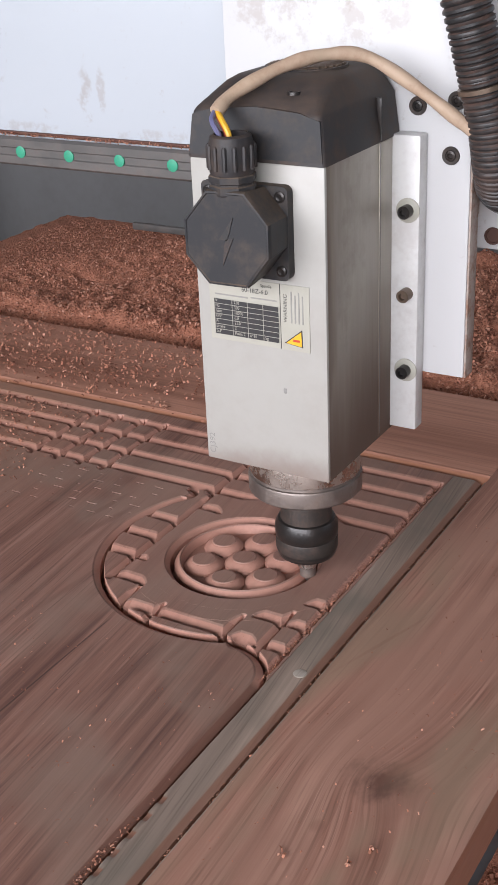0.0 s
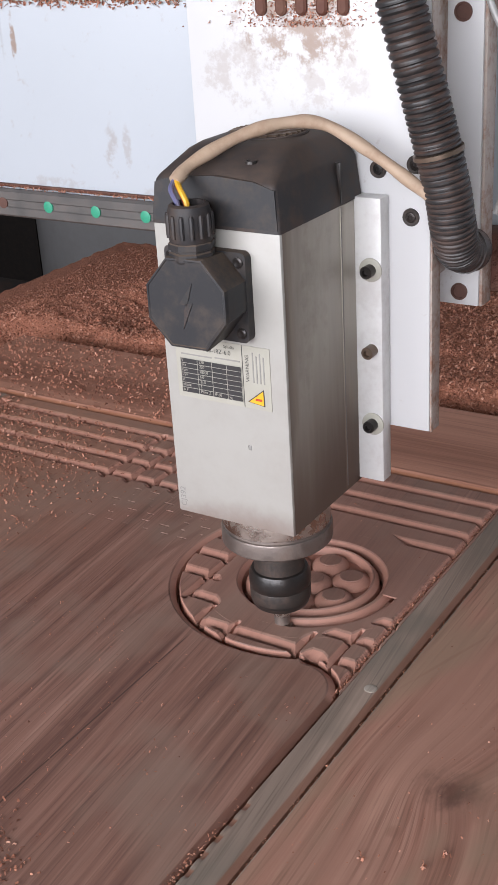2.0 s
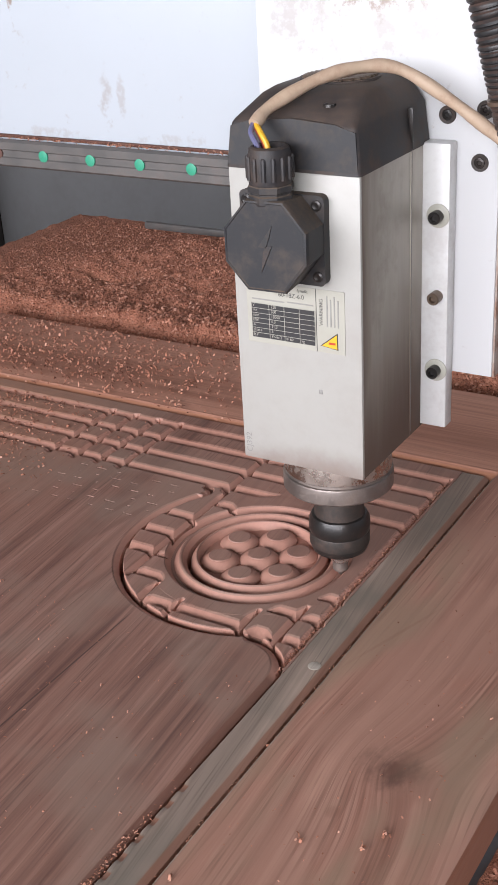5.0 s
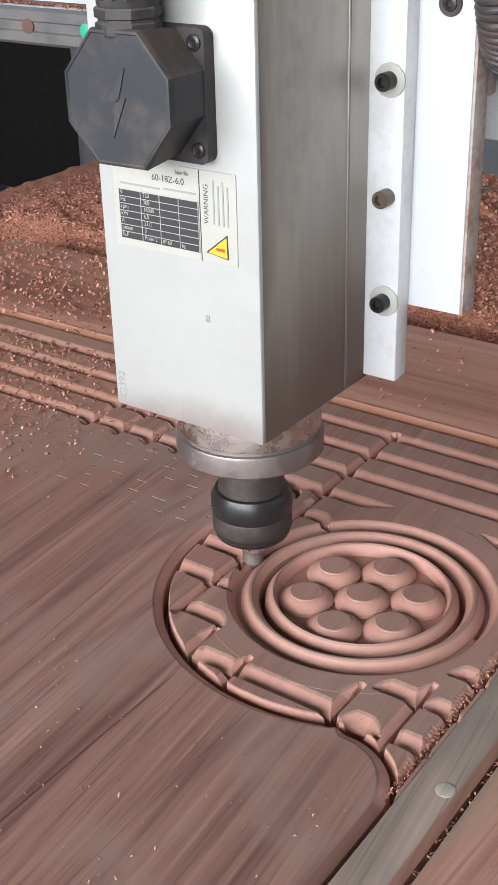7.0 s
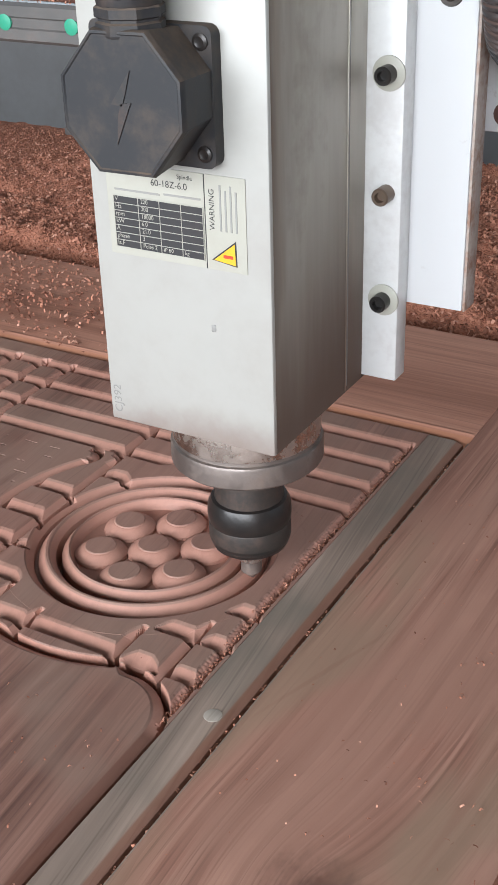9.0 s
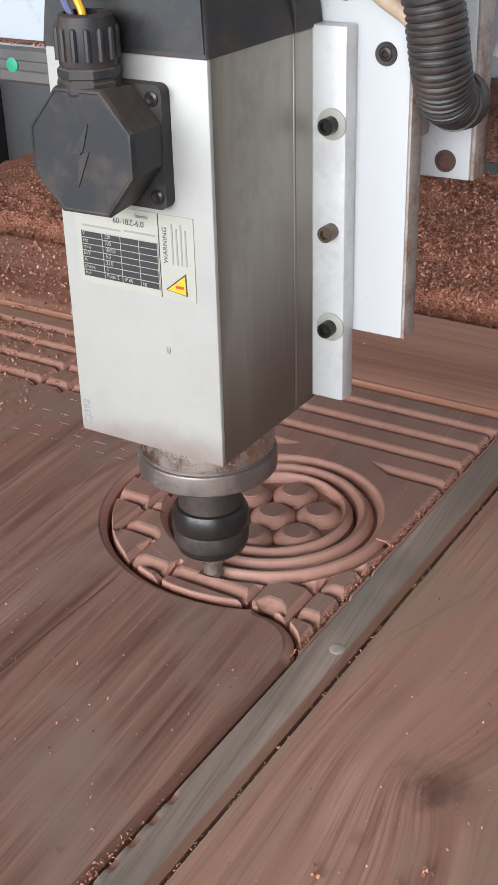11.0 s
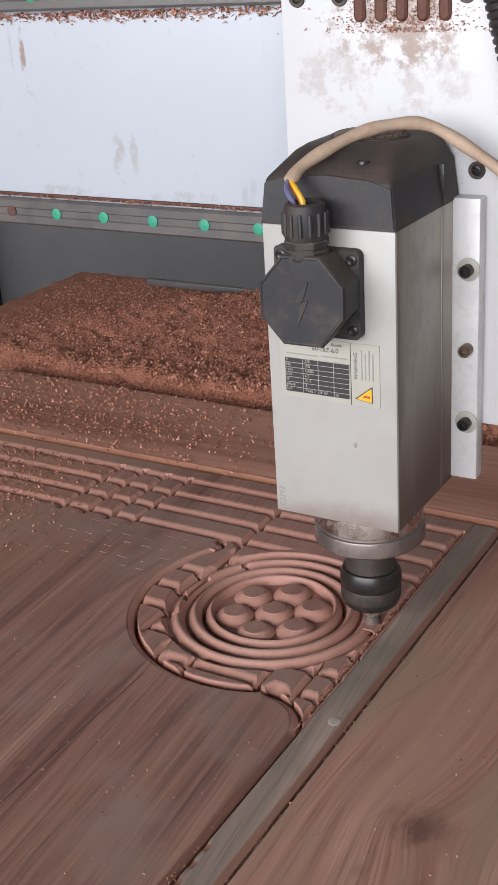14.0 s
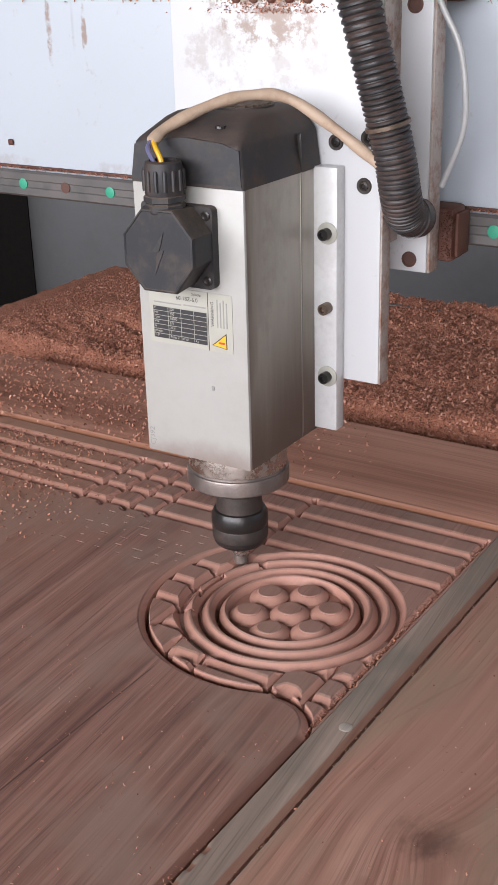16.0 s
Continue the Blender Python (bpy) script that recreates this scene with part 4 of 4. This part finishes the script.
def z_plate():
    p = thing("spindle_plate", "white steel spindle plate stained with brown dust", "machine plate", (0, 0, 0.2095))
    o = -0.2095
    bm = box((-0.1155, 0.0738, 0.2095 + o), (0.1300, 0.0930, 0.75 + o), 0.0015)
    part("plate", bm, PLATE, p)
    part("plate_edge", box((0.1301, 0.0742, 0.2095 + o), (0.1322, 0.0926, 0.75 + o), 0.0008), EDGE, p, "dusty brown plate edge")
    for x, z in ((-0.098, 0.6085), (-0.054, 0.6085), (0.0685, 0.6085), (0.1118, 0.416), (0.116, 0.463), (0.0800, 0.457)):
        h = part("screw_hole", turned([(0.0, 0.0004), (0.0045, 0.0004), (0.005, 0.0016), (0.0078, 0.0019), (0.0082, 0.0008), (0.0082, -0.004)], (x, 0.0738, z + o), "y", 22), NUTBAND, p, "countersunk screw hole")
        part("screw", turned([(0.0046, 0), (0.0046, 0.0012), (0.0025, 0.0016), (0.002, 0.0008)], (x, 0.0732, z + o), "y", 12), BLACK, h, "dusty hex screw")
    for k in range(5):
        x = -0.0335 + 0.0206 * k
        bm = loft([[(x + a, 0.0737 - d, z + o) for a, z in [(0.0058 * s * math.cos(radians(q)), 0.592 + 0.0058 * s * math.sin(radians(q))) for q in range(180, 361, 20)] + [(0.0058 * s, 0.655), (-0.0058 * s, 0.655)]]
                   for s, d in ((1.0, 0.0), (0.95, 0.002), (0.6, 0.0035))])
        part("slot", bm, GREASE, p, "slot packed with brown sawdust")
    r = np.random.RandomState(6)
    vs = flakes(np.stack([r.normal(0.006, 0.034, 900), np.full(900, 0.0729), 0.577 + o + np.abs(r.normal(0, 0.02, 900))], -1), 6, 0.0015, 0.0042)
    tagged(finish("clinging_dust", vs, CHIPS, p, "shavings clinging round the slots"), kind="stuff")
    return p


# ---- the spindle ----
def text_mesh(body, size, bold=False):
    cu = bpy.data.curves.new("lettering", "FONT")
    cu.body, cu.size, cu.align_x, cu.align_y = body, size * K, "LEFT", "BOTTOM"
    ob = bpy.data.objects.new("lettering", cu)
    mesh = bpy.data.meshes.new_from_object(ob)
    bpy.data.objects.remove(ob)
    return mesh


def lettering(body, size, x, z, y, mat, parent, turn=0, squeeze=1.0):
    ob = finish("lettering", text_mesh(body, size), mat, parent)
    ob.matrix_basis = Matrix.Translation((x * K, y * K, z * K)) @ Matrix.Rotation(radians(90), 4, "X") @ Matrix.Rotation(radians(turn), 4, "Z") @ Matrix.Diagonal((squeeze, 1, 1, 1))
    return ob


def spindle():
    s = thing("spindle_motor", "square air cooled spindle motor with pale front and dusty aluminium sides", "spindle motor", (0, 0, 0))
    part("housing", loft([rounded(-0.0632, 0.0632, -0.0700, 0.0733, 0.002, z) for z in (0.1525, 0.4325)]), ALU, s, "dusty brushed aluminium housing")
    part("front_cover", box((-0.0635, -0.0735, 0.1520), (0.0635, -0.0688, 0.4328), 0.0018), WHITE, s, "off-white enamelled front cover")
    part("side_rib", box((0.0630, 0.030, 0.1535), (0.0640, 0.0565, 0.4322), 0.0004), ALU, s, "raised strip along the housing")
    part("seam", box((0.0638, 0.0305, 0.158), (0.0645, 0.0316, 0.4320), 0.0003), RAIL, s)
    for sx in (1, -1):
        a, b = sorted((0.0625 * sx, 0.0902 * sx))
        fl = part("flange", box((a, 0.0565, 0.1555), (b, 0.0735, 0.4350), 0.0015), BAR, s, "pale aluminium mounting flange")
        for z in (0.369, 0.2915, 0.2164):
            if z != 0.2915:
                part("washer", turned([(0.0112, 0), (0.0112, 0.0016), (0.0102, 0.0021)], (0.0797 * sx, 0.0566, z), "y", 26), LABEL, fl, "pale steel washer")
            bo = turned([(0.0060, 0), (0.0060, 0.011), (0.0052, 0.012), (0.0034, 0.012), (0.003, 0.008), (0.0, 0.008)], (0.0797 * sx, 0.0566, z), "y", 18)
            part("bolt", bo, BLACK if z != 0.2915 else BRONZE, fl, "black socket head bolt" if z != 0.2915 else "rusty socket head bolt")
    # plastic cap with a domed top
    cap = loft([rounded(-0.0648, 0.0648, -0.0748, 0.0725, 0.004, 0.4330), rounded(-0.0644, 0.0644, -0.0744, 0.0725, 0.004, 0.437),
                rounded(-0.0600, 0.0600, -0.0715, 0.0720, 0.0045, 0.4700), rounded(-0.0582, 0.0582, -0.0695, 0.0715, 0.006, 0.4735),
                rounded(-0.0500, 0.0500, -0.0390, 0.0690, 0.012, 0.4895), rounded(-0.0440, 0.0440, -0.0310, 0.0660, 0.014, 0.4935), rounded(-0.030, 0.030, -0.018, 0.055, 0.014, 0.4955)])
    c = part("cap", cap, CAPMAT, s, "dusty black plastic fan cap")
    part("cap_front", loft([[(x, -0.0752 + (z - 0.436) * 0.09, z) for x, z in ((-0.0625, 0.436), (0.0625, 0.436), (0.0592, 0.468), (0.04, 0.4735), (0.0, 0.4765), (-0.04, 0.4735), (-0.0592, 0.468))],
                            [(x, -0.068, z) for x, z in ((-0.0625, 0.436), (0.0625, 0.436), (0.0592, 0.468), (0.04, 0.4735), (0.0, 0.4765), (-0.04, 0.4735), (-0.0592, 0.468))]]), PLASTIC, c, "smooth dark grey front face")
    part("cap_seam", box((0.0575, 0.030, 0.434), (0.0652, 0.0312, 0.470), 0.0003), BLACK, c)
    part("grille_ring", turned([(0.036, 0.4945), (0.036, 0.4968), (0.0325, 0.4968), (0.032, 0.4945)], (0, 0.020, 0)), CAPMAT, c, "round vent rim")
    for k in range(-5, 6):
        w = math.sqrt(0.033 ** 2 - (k * 0.0058) ** 2)
        part("slat", box((-w, 0.020 + k * 0.0058 - 0.0014, 0.4948), (w, 0.020 + k * 0.0058 + 0.0014, 0.4985), 0.0006, seg=1), BRONZE, c, "dusty vent slat")
    for sx in (-1, 1):
        part("cap_hole", turned([(0.0, 0.0004), (0.0034, 0.0004), (0.0038, 0.0014), (0.0052, 0.0014), (0.0055, -0.001)], (0.0245 * sx, -0.049, 0.4845), "z", 18), BLACK, c, "screw hole")
    # terminal box on the front
    tb = part("terminal_box", loft([[(x, y, z) for x, z, _ in rounded(-0.0475, 0.0345, 0.3380, 0.4170, r, 0)] for y, r in ((-0.0736, 0.006), (-0.0815, 0.006), (-0.083, 0.005))]), PLASTIC, s, "black plastic terminal box base")
    oct_ = ((-0.0405, 0.3915), (-0.0195, 0.4155), (0.0138, 0.4160), (0.0336, 0.3935), (0.0336, 0.3685), (0.0134, 0.3430), (-0.0205, 0.3425), (-0.0405, 0.3640))
    mid = (-0.0035, 0.3795)
    ring = lambda f, y: [(mid[0] + (x - mid[0]) * f, y, mid[1] + (z - mid[1]) * f) for x, z in oct_]
    lid = part("lid", loft([ring(1.0, -0.083), ring(1.075, -0.1135), ring(1.085, -0.1155), ring(1.06, -0.1185), ring(1.02, -0.1188), ring(1.0, -0.1180)]), PLASTIC, tb, "octagonal black plastic lid")
    for pts in (((0.004, 0.398), (-0.010, 0.379), (-0.0025, 0.3785), (0.0005, 0.3865)), ((-0.0075, 0.357), (0.0035, 0.381), (-0.0035, 0.3795), (-0.0055, 0.373))):
        part("emblem", loft([[(x, y, z) for x, z in pts] for y in (-0.1177, -0.1188)]), EMBLEM, tb, "raised lightning flash")
    for x, z in ((0.0275, 0.4085), (0.0275, 0.3465), (-0.0405, 0.4085)):
        part("screw", turned([(0.0048, 0), (0.0048, 0.0012), (0.003, 0.002), (0.0012, 0.0014), (0.0, 0.0014)], (x, -0.0829, z), "y", 16), BLACK, tb, "dusty steel screw")
    hexa = turned([(0.0190, 0.4135), (0.0196, 0.4150), (0.0196, 0.4205), (0.0178, 0.4215), (0.0178, 0.4228), (0.0198, 0.4238), (0.0198, 0.4285), (0.0188, 0.4295)], (-0.0055, -0.1005, 0), n=8)
    gland = part("cable_gland", hexa, PLASTIC, s, "black ribbed cable gland", smooth=False)
    part("gland_cap", turned([(0.0175, 0.429), (0.0182, 0.431), (0.0182, 0.453), (0.0168, 0.459), (0.0145, 0.4605), (0.0130, 0.4605), (0.0125, 0.450)], (-0.0055, -0.1005, 0), n=36), CAPMAT, gland)
    for k in range(14):
        a = 2 * math.pi * k / 14
        x, y = -0.0055 + 0.0184 * math.cos(a), -0.1005 + 0.0184 * math.sin(a)
        part("rib", turned([(0.0021, 0.434), (0.0021, 0.451), (0.0012, 0.453)], (x, y, 0), n=8), CAPMAT, gland)
    # nameplate
    npl = part("nameplate", box((-0.0510, -0.0742, 0.2735), (0.0478, -0.0734, 0.3320), 0.0002), LABEL, s, "pale printed nameplate", smooth=False)
    part("print_table", box((-0.0462, -0.0747, 0.2785), (0.0185, -0.0741, 0.3115)), INK, npl, "black printed table", smooth=False)
    for k in range(8):
        z = 0.2785 + 0.033 * k / 7
        part("print_line", box((-0.0464, -0.0749, z - 0.0002), (0.0187, -0.0746, z + 0.0002)), LABEL, npl, smooth=False)
    for x in (-0.0462, -0.028, -0.0125, 0.003, 0.0185):
        part("print_line", box((x - 0.0002, -0.0749, 0.2785), (x + 0.0002, -0.0746, 0.3115)), LABEL, npl, smooth=False)
    part("print_line", box((0.0196, -0.0745, 0.2737), (0.0201, -0.0741, 0.3318)), INK, npl, smooth=False)
    cells = ("V", "220"), ("Hz", "300"), ("rpm", "18000"), ("kW", "6.0"), ("A", "21.0"), ("phase", "3"), ("Is.F", "Poles 2")
    for k, (a, b) in enumerate(cells):
        z = 0.2785 + 0.033 * (6 - k) / 7 + 0.0008
        lettering(a, 0.0040, -0.0450, z, -0.0750, LABEL, npl)
        lettering(b, 0.0040, -0.0260, z, -0.0750, LABEL, npl, squeeze=0.9)
    lettering("IP 60", 0.0036, -0.011, 0.2793, -0.0750, LABEL, npl)
    lettering("kg", 0.0036, 0.0045, 0.2793, -0.0750, LABEL, npl)
    lettering("60-18Z-6.0", 0.0058, -0.018, 0.3195, -0.0745, INK, npl)
    lettering("Spindle", 0.0038, 0.001, 0.3262, -0.0745, INK, npl)
    for a, b, z in ((-0.045, -0.012, 0.3148), (-0.009, 0.017, 0.3155)):
        part("print_bar", box((a, -0.0745, z), (b, -0.0741, z + 0.0012)), GREYINK, npl, smooth=False)
    lettering("WARNING", 0.0052, 0.0275, 0.2985, -0.0745, INK, npl, turn=90)
    for k in range(4):
        part("print_bar", box((0.0300 + 0.0036 * k, -0.0745, 0.2985), (0.0312 + 0.0036 * k, -0.0741, 0.3265 - 0.003 * (k % 2))), GREYINK, npl, "small unreadable print", smooth=False)
    part("warning_triangle", loft([[(x, y, z) for x, z in ((0.0235, 0.2800), (0.0410, 0.2775), (0.0405, 0.2935))] for y in (-0.0741, -0.0746)]), INK, npl, smooth=False)
    part("triangle_fill", loft([[(x, y, z) for x, z in ((0.0252, 0.2802), (0.0402, 0.2783), (0.0398, 0.2918))] for y in (-0.0745, -0.0748)]), YELLOW, npl, "yellow warning field", smooth=False)
    part("triangle_mark", box((0.032, -0.0751, 0.2822), (0.0385, -0.0747, 0.2842)), RED, npl, smooth=False)
    lettering("CJ392", 0.0085, -0.0525, 0.158, -0.0737, GREYINK, s, turn=90)
    part("scratch", box((0.0205, -0.0738, 0.2320), (0.0235, -0.0734, 0.2365), 0.0005), GREYINK, s)
    # nose
    part("collar", turned([(0.046, 0.1524), (0.0515, 0.1515), (0.0525, 0.124), (0.0530, 0.1212), (0.0548, 0.1205), (0.0555, 0.1185), (0.0555, 0.1050), (0.0535, 0.1030), (0.026, 0.1025)], n=64), STEEL, s, "worn steel nose collar")
    part("collar_sleeve", turned([(0.0531, 0.1522), (0.0534, 0.1515), (0.0536, 0.1245), (0.0532, 0.1240)], n=64), CHROME, s, "bright turned sleeve with smears of dust")
    part("neck", turned([(0.0240, 0.1026), (0.0240, 0.095), (0.0225, 0.0935), (0.0225, 0.0895), (0.0245, 0.088), (0.0255, 0.074), (0.0262, 0.066), (0.0262, 0.058)], n=48), NUTBAND, s, "dark rubbed spindle neck")
    nut = part("collet_nut", turned([(0.0255, 0.0690), (0.0285, 0.0680), (0.0312, 0.0625), (0.0316, 0.0560), (0.0312, 0.0505), (0.0306, 0.0495), (0.0306, 0.0345), (0.0285, 0.0285), (0.0250, 0.0258), (0.008, 0.0255)], n=48), BLACK, s, "black collet nut")
    part("nut_band", turned([(0.0306, 0.0490), (0.0310, 0.0480), (0.0310, 0.0365), (0.0295, 0.0312), (0.0285, 0.0305)], n=48), NUTBAND, nut, "rubbed dark lower band")
    bit = thing("router_bit", "short steel router bit in the collet", "router bit", (0, 0, 0))
    part("shank", turned([(0.0098, 0.0258), (0.0098, 0.0125), (0.0085, 0.0108)], n=24), CHROME, bit, "bright steel shank")
    part("cutting_tip", turned([(0.0082, 0.0107), (0.0080, 0.001), (0.0040, -0.003), (0.0015, -0.0065), (0.0, -0.007)], n=24), STEEL, bit, "dusty cutting tip")
    # power lead
    cable = thing("power_cable", "dusty cream power cable with bare coloured wires", "cable", (0, 0, 0))
    part("power_lead", swept(smooth_path([(-0.0240, -0.0915, 0.4745), (-0.019, -0.070, 0.4860), (0.0050, -0.034, 0.5020), (0.030, -0.004, 0.5085), (0.058, 0.018, 0.5045),
                                                 (0.096, 0.033, 0.4790), (0.130, 0.044, 0.4520), (0.152, 0.052, 0.4330)]), lambda q: 0.0056 + 0.0005 * math.sin(q * 40), 14), CABLE, cable, "dusty cream sheath")
    for nm, c, dx, dy in (("yellow", (0.75, 0.42, 0.03), 0.004, -0.002), ("blue", (0.13, 0.13, 0.24), -0.005, -0.003), ("red", (0.35, 0.04, 0.04), -0.001, 0.003)):
        part("wire", swept(smooth_path([(-0.0240 + dx * 0.3, -0.0905, 0.4745), (-0.018 + dx, -0.0960 + dy, 0.4690), (-0.011 + dx, -0.0990 + dy, 0.4600), (-0.008 + dx * 0.6, -0.100 + dy, 0.448)], 6), 0.0024, 8), wire(nm + "_wire", c), cable, nm + " insulated wire")
    return s, bit, cable


def hose():
    h = thing("corrugated_hose", "black corrugated plastic cable hose", "hose", (0, 0, 0))
    path = smooth_path([(0.097, 0.030, 0.70), (0.110, 0.036, 0.640), (0.122, 0.042, 0.585), (0.136, 0.046, 0.530), (0.1455, 0.051, 0.488), (0.1540, 0.056, 0.446), (0.1575, 0.062, 0.411), (0.1570, 0.076, 0.391), (0.1575, 0.103, 0.383)], 46)
    n = len(path)
    part("corrugated_tube", swept(path, lambda q: (0.0205 - (0.0024 if q < 0.55 else 0.0013) * max(0, math.sin(q * 2 * math.pi * 66))) * (0.97 if q > 0.86 else 1.0), 20), HOSE, h)
    k = int(n * 0.52)
    part("cable_tie", swept(path[k:k + 5], 0.0222, 20), BRONZE, h, "dusty cable tie round the hose")
    k = int(n * 0.93)
    part("hose_cuff", swept(path[k:], lambda q: 0.0212 - 0.002 * q, 20), HOSE, h, "smooth dusty end cuff")
    t = thing("air_tube", "thin milky plastic air tube", "tube", (0, 0, 0))
    part("tube", swept(smooth_path([(0.135, 0.150, 0.64), (0.153, 0.150, 0.586), (0.1745, 0.150, 0.545), (0.183, 0.150, 0.500), (0.1815, 0.150, 0.460), (0.163, 0.145, 0.407)]), 0.0031, 10), TUBE, t)
    return h, t


def motions(floors, gantry_, slide, followers):
    times = [k / 10 for k in range(161)]
    way = [(t, *cutter(t)) for t in times]
    base = {ob: ob.location.copy() for ob in (gantry_, slide, *followers)}
    at = lambda ob, x, y, z: pose(base[ob].x + x * K, base[ob].y + y * K, base[ob].z + z * K)
    walk(gantry_, [(t, at(gantry_, 0, y, 0)) for t, x, y, z in way])
    walk(slide, [(t, at(slide, x, y, 0)) for t, x, y, z in way])
    for ob in followers:
        walk(ob, [(t, at(ob, x, y, z)) for t, x, y, z in way])
    # each piece of a groove's floor sinks in two passes of the cutter
    fine = [k / 50 for k in range(801)]
    turn = [float(np.interp(t, [q[0] for q in TOOL], [q[1] for q in TOOL])) for t in fine]
    for ob, r0, a in floors:
        a = max(a, -355)
        span = ((0.9, 5.0), (5.0, 9.3)) if r0 < 0.1 else ((10.0, 14.25), (14.25, 16.01))
        rows, z = [(0, pose(0, 0, 0))], 0.0
        for (t0, t1), deep in zip(span, (-0.0080, -0.0124)):
            hits = [t for t, q in zip(fine, turn) if t0 <= t < t1 and abs(q - a) < 4]
            if not hits:
                continue
            t = hits[len(hits) // 2]
            rows += [(max(t - 0.08, rows[-1][0] + 0.04), pose(0, 0, z * K)), (min(t + 0.12, 15.95), pose(0, 0, deep * K))]
            z = deep
        walk(ob, rows + [(16, pose(0, 0, z * K))])


shed()
machine_bed()
board_ = board()
dust()
gantry_ = gantry()
slide = carriage()
plate_ = z_plate()
spindle_, bit_, cable_ = spindle()
hose_, tube_ = hose()
floors = groove_floors(board_)
motions(floors, gantry_, slide, (plate_, spindle_, bit_, cable_, hose_, tube_))
